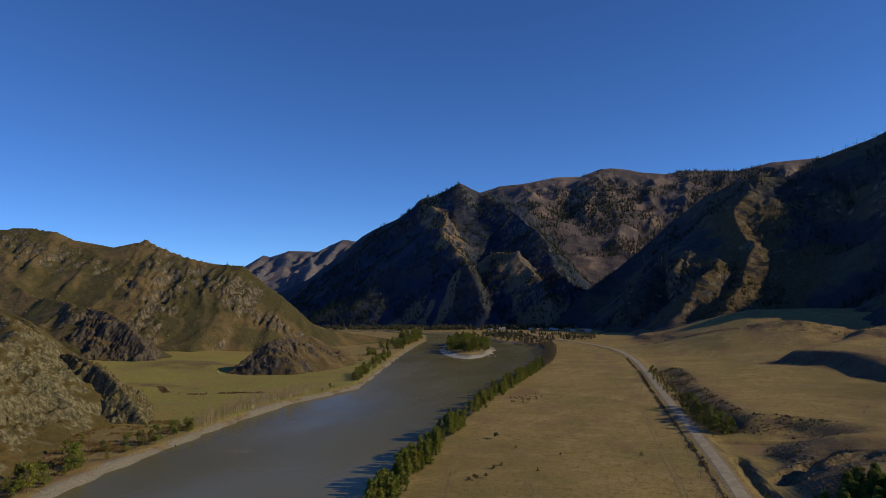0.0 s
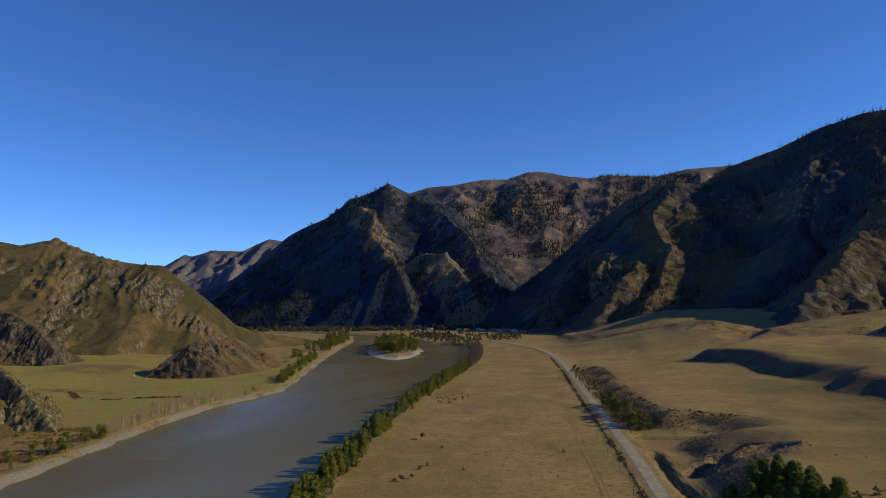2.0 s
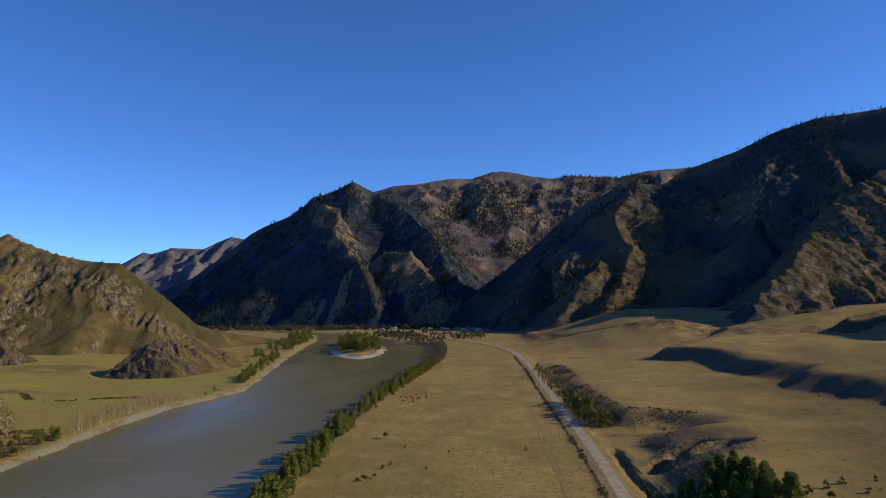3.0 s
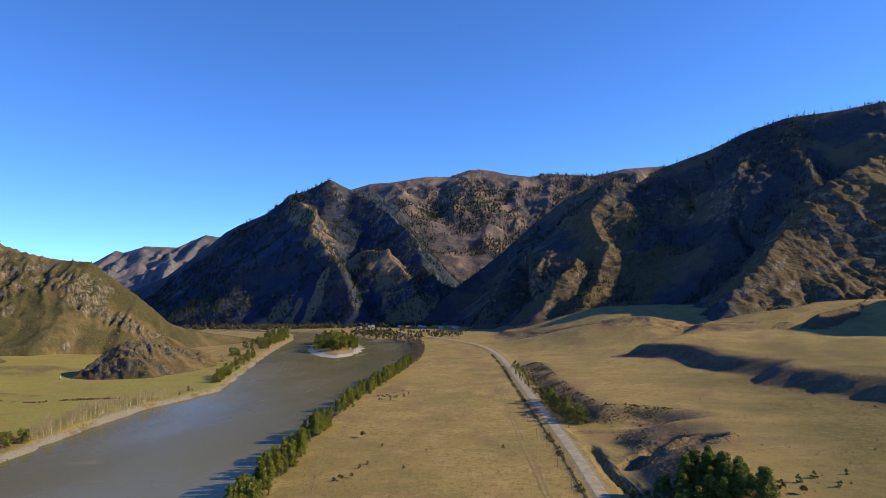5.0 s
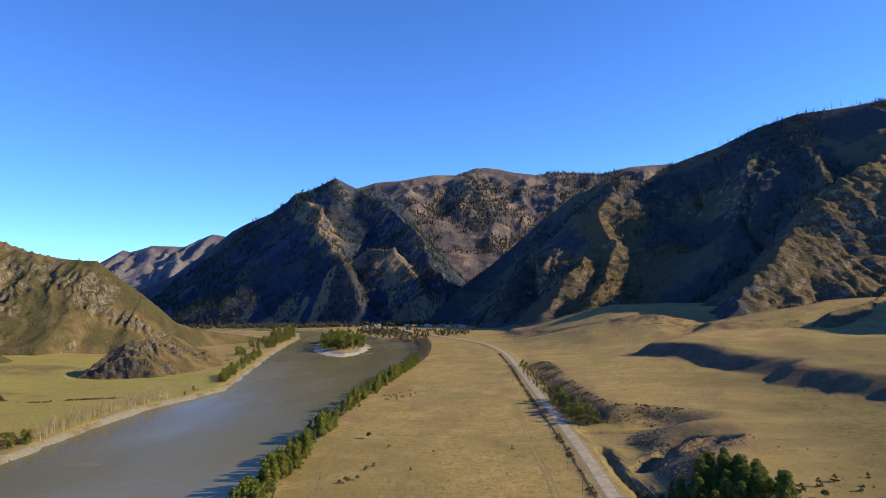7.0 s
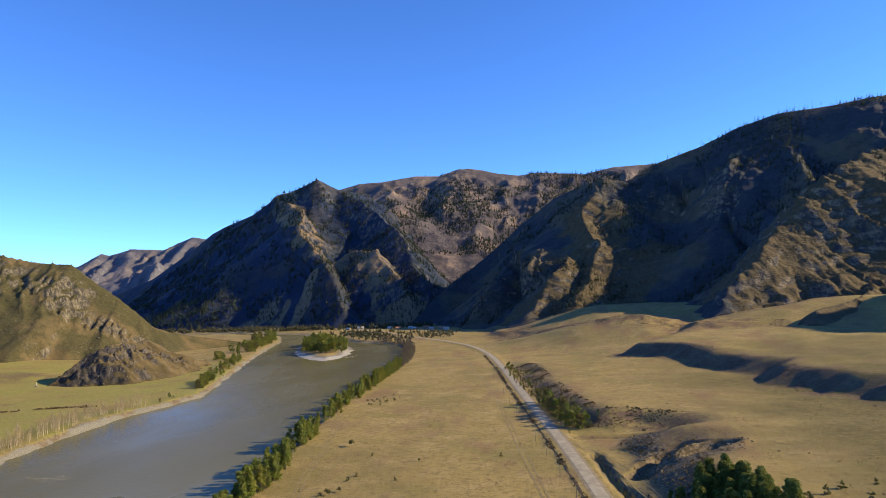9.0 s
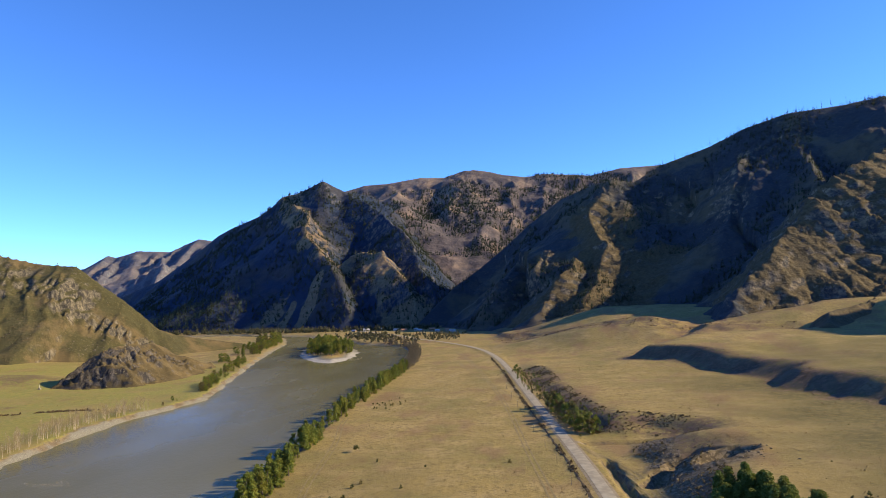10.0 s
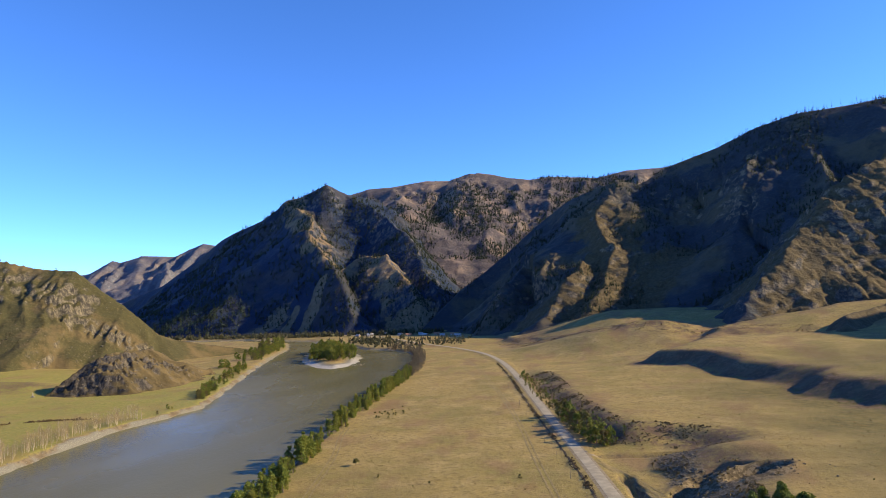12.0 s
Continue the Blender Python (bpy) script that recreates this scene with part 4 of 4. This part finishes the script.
spots += [(float(rng.uniform(40, 120)), float(rng.uniform(175, 330)), float(rng.uniform(0.02, 0.06))) for _ in range(36)]
spots += [(52, 176, 0.22), (58, 182, 0.2), (63, 186, 0.18), (56, 172, 0.2), (66, 178, 0.16), (72, 190, 0.14)]
spots = [(x, y, s) for x, y, s in spots if inside(np.array([x]), np.array([y]), RIVER)[0] < -14]
scatter(shrubs, spots, rng)


def stuff_trees(name, label, spots, height, material, cards, rnd, w=0.32, size=0.9, trunk=True):
    """Many small far trees in one mesh."""
    verts, faces, n = [], [], 0
    zs = height(np.array([p[0] for p in spots]), np.array([p[1] for p in spots]))
    for (x, y, h), z in zip(spots, zs):
        f = np.linspace(0.12, 1, cards)
        a = rnd.random(cards) * 6.283
        o = w * h * (1.05 - f) * 0.8 * rnd.random(cards)
        c = np.column_stack([x + o * np.cos(a), y + o * np.sin(a), z + h * f])
        s = size * (1.25 - f)
        u = np.column_stack([np.cos(a), np.sin(a), -0.35 + 0 * a]) * (s * w * 1.9 * h / 3)[:, None]
        k = np.column_stack([-np.sin(a) * 0.5, np.cos(a) * 0.5, 0.9 + 0 * a]) * (s * w * 1.5 * h / 3)[:, None]
        verts.append(np.stack([c - u, c - k * 0.6, c + u, c + k], 1).reshape(-1, 3))
        faces.append(np.arange(cards * 4).reshape(-1, 4) + n)
        n += cards * 4
    ob = mesh_object(name, np.concatenate(verts), np.concatenate(faces), material)
    return tagged(ob, label, "trees", kind="stuff")


def on(height):
    return lambda xs, ys: height(xs[:, None], ys[:, None])[:, 0]


def heights_of(height, xs, ys):
    return height(np.asarray(xs)[:, None], np.asarray(ys)[:, None])[:, 0]


def forest(name, label, height, box, count, mask, size, material, seed, cards=9, w=0.30):
    rnd = np.random.default_rng(seed)
    xs, ys = rnd.uniform(box[0], box[1], count * 6), rnd.uniform(box[2], box[3], count * 6)
    zs = heights_of(height, xs, ys)
    ok = (zs > ground_height(xs, ys) + 1) & (mask(xs, ys, zs) > rnd.random(len(xs)))
    xs, ys, zs = xs[ok][:count], ys[ok][:count], zs[ok][:count]
    return stuff_trees(name, label, [(float(x), float(y), float(rnd.uniform(*size))) for x, y in zip(xs, ys)], lambda px, py: zs - 0.5, material, cards, rnd, w)


FAR_PINE = leaf_material("far_pine_needles", (0.014, 0.024, 0.016), (0.028, 0.04, 0.022), (0.034, 0.042, 0.02))
FAR_LEAF = leaf_material("far_mixed_leaves", (0.05, 0.058, 0.03), (0.10, 0.095, 0.05), (0.11, 0.095, 0.055))
FOOT_PINE = leaf_material("blue_green_conifers", (0.03, 0.048, 0.036), (0.055, 0.075, 0.05), (0.06, 0.075, 0.045))
forest("peak_forest", "scattered dark conifers on the steep mountain", peak_h, (-1400, -150, 1180, 1950), 7500, lambda x, y, z: smooth(-0.15, 0.35, fbm(x / 120, y / 120, 3, 301) + 0.25), (7, 13), FAR_PINE, 31)
forest("peak_foot_forest", "blue-green conifers at the mountain's foot", peak_h, (-900, -630, 1230, 1440), 420, lambda x, y, z: smooth(130, 40, z), (9, 14), FOOT_PINE, 33)
forest("right_forest", "sparse dark conifers on the mountain flank", right_h, (-220, 560, 880, 1400), 4200, lambda x, y, z: smooth(0.0, 0.45, fbm(x / 110, y / 110, 3, 305) + smooth(120, 300, z) * 0.25), (5, 9), FAR_PINE, 35)
forest("back_forest", "dark conifer patches on the russet ridge", back_h, (-800, 400, 1700, 2560), 10500, lambda x, y, z: smooth(0.1, 0.5, fbm(x / 200, y / 200, 3, 309) + smooth(440, 300, z - 0.18 * (x + 300)) * 0.6), (8, 14), FAR_PINE, 37)
crest = [(s[0], s[1]) for s in sampled([p[:2] for p in RIGHT_RIDGES[0][10:18]], 6)]
cr = np.random.default_rng(39)
spots = [(x + float(cr.normal() * 5), y + float(cr.normal() * 8), float(cr.uniform(7, 15))) for x, y in crest for _ in range(2) if cr.random() < 0.75]
stuff_trees("crest_larches", "thin larches along the mountain crest", spots, on(right_h), FAR_PINE, 8, cr, 0.16)
back_crest = sampled([p[:2] for p in BACK_RIDGES[0]], 9)
spots = [(x, y + float(cr.normal() * 14), float(cr.uniform(4, 9))) for x, y in back_crest if cr.random() < 0.2 + 0.7 * (perlin(np.array([x / 90]), np.array([3.1]), 5)[0] > 0)]
stuff_trees("back_crest_trees", "sparse trees along the far crest", spots, on(back_h), FAR_PINE, 7, cr, 0.24)
left_crest = sampled([p[:2] for p in LEFT_RIDGES[0][1:13]], 5)
spots = [(x, y + float(cr.normal() * 6), float(cr.uniform(1.5, 4))) for x, y in left_crest if cr.random() < 0.45]
stuff_trees("hill_crest_shrubs", "thin shrubs along the hill crest", spots, on(left_h), SHRUB_LEAF, 6, cr, 0.4)
belt = []
for k in range(800):
    x = float(cr.uniform(-900, -200))
    belt.append((x, float(1130 + 60 * cr.random() - 0.09 * (x + 500) + max(0, -x - 430) * 0.12), float(cr.uniform(5, 10))))
belt += [(float(cr.uniform(-420, -235)), float(cr.uniform(930, 1010)), float(cr.uniform(5, 9))) for _ in range(150)]
belt += [(float(cr.uniform(-270, -130)), float(cr.uniform(845, 985)), float(cr.uniform(2.5, 6))) for _ in range(260)]
belt = [(x, y, h) for x, y, h in belt if along(np.array([x]), np.array([y]), ROAD)[0][0] > 7 and inside(np.array([x]), np.array([y]), RIVER)[0] < -6]
stuff_trees("far_tree_belt", "belt of mixed trees along the far valley floor", belt, ground_height, FAR_LEAF, 14, cr, 0.5)


def tufts(name, label, box, count, material, seed, size=(0.12, 0.36), keep=None):
    rnd = np.random.default_rng(seed)
    x, y = rnd.uniform(box[0], box[1], count), rnd.uniform(box[2], box[3], count)
    ok = (inside(x, y, RIVER) < -9) & (along(x, y, ROAD)[0] > 3.6) & (fbm(x / 14, y / 14, 4, seed) + rnd.normal(size=count) * 0.25 > 0.2)
    if keep is not None:
        ok &= keep(x, y)
    x, y = x[ok], y[ok]
    z = ground_height(x, y)
    n = len(x)
    s = rnd.uniform(*size, n) * (1 + 0.8 * (rnd.random(n) > 0.93))
    verts = []
    for k in range(3):
        a = rnd.random(n) * 6.283
        p = np.column_stack([x + 0.2 * s * np.cos(a * 3), y + 0.2 * s * np.sin(a * 3), z - 0.03])
        side = np.column_stack([np.cos(a), np.sin(a), 0 * a]) * (s * 0.65)[:, None]
        tip = np.column_stack([rnd.normal(size=n) * 0.25 * s, rnd.normal(size=n) * 0.25 * s, s])
        verts.append(np.stack([p - side, p + side, p + tip], 1))
    v = np.concatenate(verts).reshape(-1, 3)
    return tagged(mesh_object(name, v, np.arange(len(v)).reshape(-1, 3), material), label, "grass", kind="stuff")


tufts("field_grass", "tufts of dry grass on the field", (-90, 10, 150, 520), 9000, TUFT_LEAF, 401, (0.1, 0.26))
HEATH = leaf_material("brown_heath_scrub", (0.085, 0.060, 0.034), (0.17, 0.122, 0.062), (0.13, 0.105, 0.045))
tufts("verge_scrub", "dark weeds in the roadside ditch", (-70, 10, 190, 620), 160000, HEATH, 413, (0.15, 0.5), lambda x, y: along(x, y, ROADSIDE)[0] < 1.0)
tufts("bank_scrub", "rough brown scrub on the terrace bank", (-45, 50, 185, 520), 42000, HEATH, 407, (0.2, 0.6), lambda x, y: (np.abs(inside(x, y, PLATEAU) - 5) < 9.5) & (along(x, y, SIDE_TRACK)[0] > 3))
tufts("terrace_scrub", "dark scrub on the upper terrace slopes", (20, 190, 250, 560), 16000, HEATH, 409, (0.12, 0.45), lambda x, y: np.abs(inside(x, y, TERRACE) - 10) < 13)
tufts("far_bank_scrub", "brown scrub along the far terrace edge", (-80, 200, 620, 860), 18000, HEATH, 411, (0.2, 0.7), lambda x, y: np.abs(inside(x, y, UPPER) - 14) < 26)
tufts("plateau_grass", "tufts of dry grass on the plateau", (14, 150, 150, 520), 10000, TUFT_LEAF, 403, (0.1, 0.28))
RUST = leaf_material("rust_brown_scrub", (0.14, 0.088, 0.034), (0.23, 0.155, 0.06), (0.18, 0.14, 0.05))
DITCH = [(-365, 385), (-339, 364), (-310, 358), (-290, 366), (-262, 374)]
tufts("shore_scrub", "rust-brown scrub at the foot of the crags", (-300, -190, 130, 275), 50000, RUST, 417, (0.2, 0.6), lambda x, y: near_h(x[:, None], y[:, None])[:, 0] < ground_height(x, y) + 2)
tufts("meadow_scrub", "dark scrub along a ditch on the meadow", (-370, -255, 345, 395), 14000, HEATH, 415, (0.3, 0.9), lambda x, y: along(x, y, DITCH)[0] < 2.2)
tufts("meadow_grass", "tufts of grass on the green meadow", (-420, -225, 240, 600), 9000, TUFT_LEAF, 405, (0.12, 0.3))


# ---- tracks, village, poles, stones ----
def twin_ruts(line, name, label, gap=1.7, width=0.5):
    root = tagged(new(name), label, "track", kind="structure")
    for side in (-1, 1):
        o = side * gap / 2
        ribbon("rut", line, (o - width / 2, o + width / 2), (0.05, 0.05), RUT, 1.5, 0.12, root)
    return root


twin_ruts([(-67, 172), (-73, 190), (-80.5, 214), (-85, 236), (-89, 264), (-94.5, 291), (-102, 318), (-106, 340)], "field_track", "faint twin wheel ruts across the dry field", 1.8, 0.55)
twin_ruts([(1, 165), (-4, 194), (-8.5, 225), (-17, 276), (-29, 358), (-49, 463), (-79, 602), (-112, 715)], "roadside_track", "worn wheel ruts beside the road", 1.7, 0.6)
twin_ruts([(-30, 395), (-46, 450), (-70, 520), (-90, 600)], "meadow_track", "faint wheel ruts over the field", 1.6, 0.4)
for k in range(3):
    twin_ruts([(3 + 1.5 * k, 275 - 3 * k), (10 + 2 * k, 255 - 2 * k), (16 + 2 * k, 232), (20 + 1.6 * k, 205), (23 + 1.5 * k, 180)], "hay_track", "curving wheel ruts on the low verge", 1.6, 0.45)
side_road = ribbon("side_road", SIDE_TRACK, (-1.6, 0, 1.6), (0.05, 0.1, 0.05), SHOULDER, 2, 0.15)
tagged(side_road, "pale gravel side road climbing the bank", "road", kind="structure")
verge = ribbon("road_verge", ROADSIDE, (-0.4, 0, 0.4), (0.05, 0.08, 0.05), plain_material("dark_weedy_verge", (0.06, 0.045, 0.025), (0.12, 0.085, 0.045), 1.0, 0.95, 0.8, 0.1), 1.5, 0.4)
tagged(verge, "dark weedy ditch line beside the road", "verge", kind="structure")

POLE_WOOD = plain_material("weathered_pole_wood", (0.12, 0.10, 0.08), (0.22, 0.19, 0.15), 0.3, 0.9)
PORCELAIN = plain_material("white_insulator", (0.6, 0.6, 0.58), (0.7, 0.7, 0.68), 0.1, 0.3, 0.0)


def pole():
    root = tagged(new("utility_pole"), "weathered wooden utility pole beside the road", "pole", "roadside poles")
    bm = bmesh.new()
    stick(bm, (0, 0, -0.5), (0, 0, 5.6), 0.13, 0.09, 8)
    part("post", bm, POLE_WOOD, root)
    bm = bmesh.new()
    stick(bm, (-0.6, 0, 5.2), (0.6, 0, 5.2), 0.05, 0.05, 4)
    part("crossarm", bm, POLE_WOOD, root)
    for x in (-0.5, 0.5):
        bm = bmesh.new()
        stick(bm, (x, 0, 5.24), (x, 0, 5.42), 0.04, 0.06, 6)
        part("insulator", bm, PORCELAIN, root, "white porcelain insulator")
    return root


def stand(ob, x, y, turn=0.0, s=1.0, sink=0.0):
    return pose(x, y, float(ground_height(np.array([x]), np.array([y]))[0]) - sink, 0, 0, turn) @ Matrix.Scale(s, 4)


first = pole()
POLES = [(2.6, 202), (-1.5, 227), (-5.7, 253), (-10, 276.5), (-15, 304), (-20, 333), (-25, 363), (-30, 394), (-35, 426), (-41, 460)]
for k, (x, y) in enumerate(POLES):
    m = stand(first, x, y, 80, 0.75)
    if k:
        copy_thing(first, m)
    else:
        first.matrix_basis = m

WALL_MATS = [plain_material("whitewashed_wall", (0.36, 0.32, 0.26), (0.46, 0.42, 0.35), 1.5), plain_material("log_wall", (0.20, 0.14, 0.085), (0.30, 0.22, 0.14), 0.8)]
ROOF_MATS = [plain_material("grey_slate_roof", (0.30, 0.30, 0.31), (0.42, 0.42, 0.42), 1.0), plain_material("rusty_roof", (0.28, 0.13, 0.08), (0.36, 0.19, 0.12), 1.0), plain_material("pale_metal_roof", (0.30, 0.29, 0.28), (0.38, 0.37, 0.35), 1.0, 0.4)]
GLASS = plain_material("dark_window_glass", (0.02, 0.025, 0.03), (0.04, 0.045, 0.05), 1.0, 0.08, 0.0)
WOOD = plain_material("painted_door_wood", (0.16, 0.10, 0.06), (0.22, 0.15, 0.09), 0.6)
BRICK = plain_material("chimney_brick", (0.30, 0.14, 0.09), (0.38, 0.20, 0.14), 0.4)


def block(bm, x0, y0, z0, x1, y1, z1):
    v = [bm.verts.new((x, y, z)) for z in (z0, z1) for x, y in ((x0, y0), (x1, y0), (x1, y1), (x0, y1))]
    for f in ((3, 2, 1, 0), (4, 5, 6, 7), (0, 1, 5, 4), (1, 2, 6, 5), (2, 3, 7, 6), (3, 0, 4, 7)):
        bm.faces.new([v[i] for i in f])


def house(k, l, w, h, rise, wall, roof):
    root = tagged(new("village_house"), ("small whitewashed village house with a gabled roof", "small brown log village house with a gabled roof")[wall], "house", "village houses")
    bm = bmesh.new()
    block(bm, -l / 2, -w / 2, -0.6, l / 2, w / 2, h)
    for x in (-l / 2 + 0.001, l / 2 - 0.001):
        bm.faces.new([bm.verts.new((x, -w / 2, h)), bm.verts.new((x, w / 2, h)), bm.verts.new((x, 0, h + rise))])
    part("wall", bm, WALL_MATS[wall], root)
    bm = bmesh.new()
    e, lap = 0.5, 0.22
    slope = rise / (w / 2)
    for s in (-1, 1):
        a = [(-l / 2 - e, s * (w / 2 + e), h - e * slope), (l / 2 + e, s * (w / 2 + e), h - e * slope), (l / 2 + e, 0, h + rise), (-l / 2 - e, 0, h + rise)]
        lo = [bm.verts.new(p) for p in a]
        hi = [bm.verts.new((p[0], p[1], p[2] + lap)) for p in a]
        bm.faces.new(hi if s < 0 else hi[::-1])
        bm.faces.new(lo[::-1] if s < 0 else lo)
        for i in range(4):
            bm.faces.new((lo[i], lo[(i + 1) % 4], hi[(i + 1) % 4], hi[i]))
    rf = part("roof", bm, ROOF_MATS[roof], root)
    bm = bmesh.new()
    block(bm, l * 0.2 - 0.3, -0.9, h + rise * 0.4, l * 0.2 + 0.3, -0.3, h + rise + 0.8)
    part("chimney", bm, BRICK, rf)
    for x in (-l * 0.3, l * 0.05):
        bm = bmesh.new()
        block(bm, x - 0.65, -w / 2 - 0.08, 0.9, x + 0.65, -w / 2 + 0.02, 2.2)
        wd = part("window", bm, PORCELAIN, root)
        bm = bmesh.new()
        block(bm, x - 0.5, -w / 2 - 0.11, 1.05, x + 0.5, -w / 2 - 0.05, 2.05)
        part("pane", bm, GLASS, wd)
    bm = bmesh.new()
    block(bm, l * 0.34 - 0.45, -w / 2 - 0.07, 0, l * 0.34 + 0.45, -w / 2 + 0.02, 2.0)
    part("door", bm, WOOD, root)
    return root


hr = np.random.default_rng(55)
HOUSES = [(-318, 1118, 0.9), (-296, 1126, 0.8), (-262, 1098, 0.75), (-244, 1078, 0.85), (-228, 1092, 0.75), (-214, 1060, 0.8), (-198, 1072, 0.9), (-184, 1040, 0.75), (-170, 1052, 0.85), (-158, 1022, 0.85), (-336, 1110, 0.7)]
models = [house(k, 9 + k, 6.5, 2.7, 2.4, k % 2, k % 3) for k in range(4)]
for k, (x, y, s) in enumerate(HOUSES):
    m = stand(None, x, y, float(hr.uniform(-40, 40)), s)
    if k < len(HOUSES) - 4:
        copy_thing(models[int(hr.integers(4))], m)
    else:
        models[k - len(HOUSES) + 4].matrix_basis = m

STONE = plain_material("pale_river_stone", (0.15, 0.135, 0.105), (0.26, 0.24, 0.195), 0.8, 0.9, 0.6, 0.05)
CRAG = plain_material("grey_crag_stone", (0.08, 0.066, 0.048), (0.17, 0.145, 0.10), 1.2, 0.95, 0.7, 0.1)


def boulder_mesh(seed):
    rnd = np.random.default_rng(seed)
    bm = bmesh.new()
    bmesh.ops.create_icosphere(bm, subdivisions=1, radius=1)
    o = rnd.random(3) * 50
    for v in bm.verts:
        n = noise.noise(v.co * 1.1 + Vector(o)) * 0.5 + noise.noise(v.co * 2.6 + Vector(o)) * 0.22
        v.co *= 1 + n
        v.co.z *= 0.7
    return bm


def stones(name, label, spots, material, seed, category="stones"):
    """A bed of stones that nobody could count, in one mesh."""
    rnd = np.random.default_rng(seed)
    base = []
    for k in range(4):
        bm = boulder_mesh(seed + k)
        base.append((np.array([v.co[:] for v in bm.verts]), np.array([[v.index for v in f.verts] for f in bm.faces])))
        bm.free()
    verts, faces, n = [], [], 0
    for x, y, z, s in spots:
        v, f = base[int(rnd.integers(4))]
        a = rnd.random() * 6.283
        r = np.array([[math.cos(a), -math.sin(a), 0], [math.sin(a), math.cos(a), 0], [0, 0, 1]])
        verts.append(v @ r.T * s * rnd.uniform(0.7, 1.3, 3) + (x, y, z))
        faces.append(f + n)
        n += len(v)
    ob = mesh_object(name, np.concatenate(verts), np.concatenate(faces), material)
    return tagged(ob, label, category, kind="stuff")


sr = np.random.default_rng(61)
spots = []
shore = np.array(line_spots(LEFT_BANK, 150, 520, 1.2, (-3.5, 0.5), ([150, 520], [0.35, 0.3]), sr))
spots = list(zip(shore[:, 0], shore[:, 1], ground_height(shore[:, 0], shore[:, 1]), shore[:, 2]))
spots += [(-222 + sr.normal() * 3, 232 + sr.normal() * 4, WATER + 0.3, sr.uniform(0.5, 1.3)) for _ in range(40)]
stones("shore_stones", "pale stones scattered along the shore", spots, STONE, 71)
spots = [(-180 + sr.normal() * 4.5, 234 + sr.normal() * 2.0, WATER - 0.04, sr.uniform(0.12, 0.30)) for _ in range(90)]
spots += [(-204 + sr.normal() * 6, 660 + sr.normal() * 6, WATER - 0.02, sr.uniform(0.3, 0.7)) for _ in range(40)]
stones("river_shoal", "pale stones breaking the river surface", spots, STONE, 75)
rx, ry = np.concatenate([sr.uniform(20, 40, 1200), 44 + sr.normal(size=120) * 7]), np.concatenate([sr.uniform(188, 284, 1200), 234 + sr.normal(size=120) * 4])
ok = inside(rx, ry, [(24, 282), (33, 281), (33, 262), (34, 246), (30, 225), (32, 205), (29, 190), (25, 195), (27, 228), (23, 240), (22, 262)]) > 0
ok[1200:] = True
spots = list(zip(rx[ok], ry[ok], ground_height(rx[ok], ry[ok]), sr.uniform(0.15, 0.5, ok.sum())))
stones("bank_rubble", "grey rubble on the terrace bank", spots, CRAG, 79)
for nm, lb, h, box, cnt, big, sd in (("slope_boulders", "weathered pale boulders on the steep slope", near_h, (-520, -225, 150, 330), 600, (0.3, 1.5), 83),
                                     ("knoll_boulders", "dark angular boulders on the knoll", knoll_h, (-372, -270, 465, 560), 300, (0.3, 1.1), 87),
                                     ("outcrop_boulders", "pale cracked boulders on the outcrop", outcrop_h, (-385, -285, 285, 335), 220, (0.6, 2.0), 91),
                                     ("hill_boulders", "grey boulders and scree on the grassy hill", left_h, (-860, -450, 520, 740), 1500, (0.3, 1.3), 93)):
    bx, by = sr.uniform(box[0], box[1], cnt * 3), sr.uniform(box[2], box[3], cnt * 3)
    bz = heights_of(h, bx, by)
    ok = (bz > ground_height(bx, by) + 0.5) & (fbm(bx / 28, by / 28, 3, sd) > 0.0)
    spots = [(float(x), float(y), float(z), float(sr.uniform(*big)) * float(sr.random() ** 1.5 + 0.3)) for x, y, z in zip(bx[ok][:cnt], by[ok][:cnt], bz[ok][:cnt])]
    stones(nm, lb, spots, CRAG, sd)

marker = tagged(new("stone_marker"), "small white wayside marker on the meadow", "monument")
bm = bmesh.new()
block(bm, -1.1, -1.1, -0.3, 1.1, 1.1, 0.5)
block(bm, -0.7, -0.7, 0.5, 0.7, 0.7, 0.9)
part("plinth", bm, STONE, marker)
bm = bmesh.new()
stick(bm, (0, 0, 0.9), (0, 0, 3.4), 0.35, 0.16, 6)
part("post", bm, WALL_MATS[0], marker)
marker.matrix_basis = stand(None, -370, 455, 20)
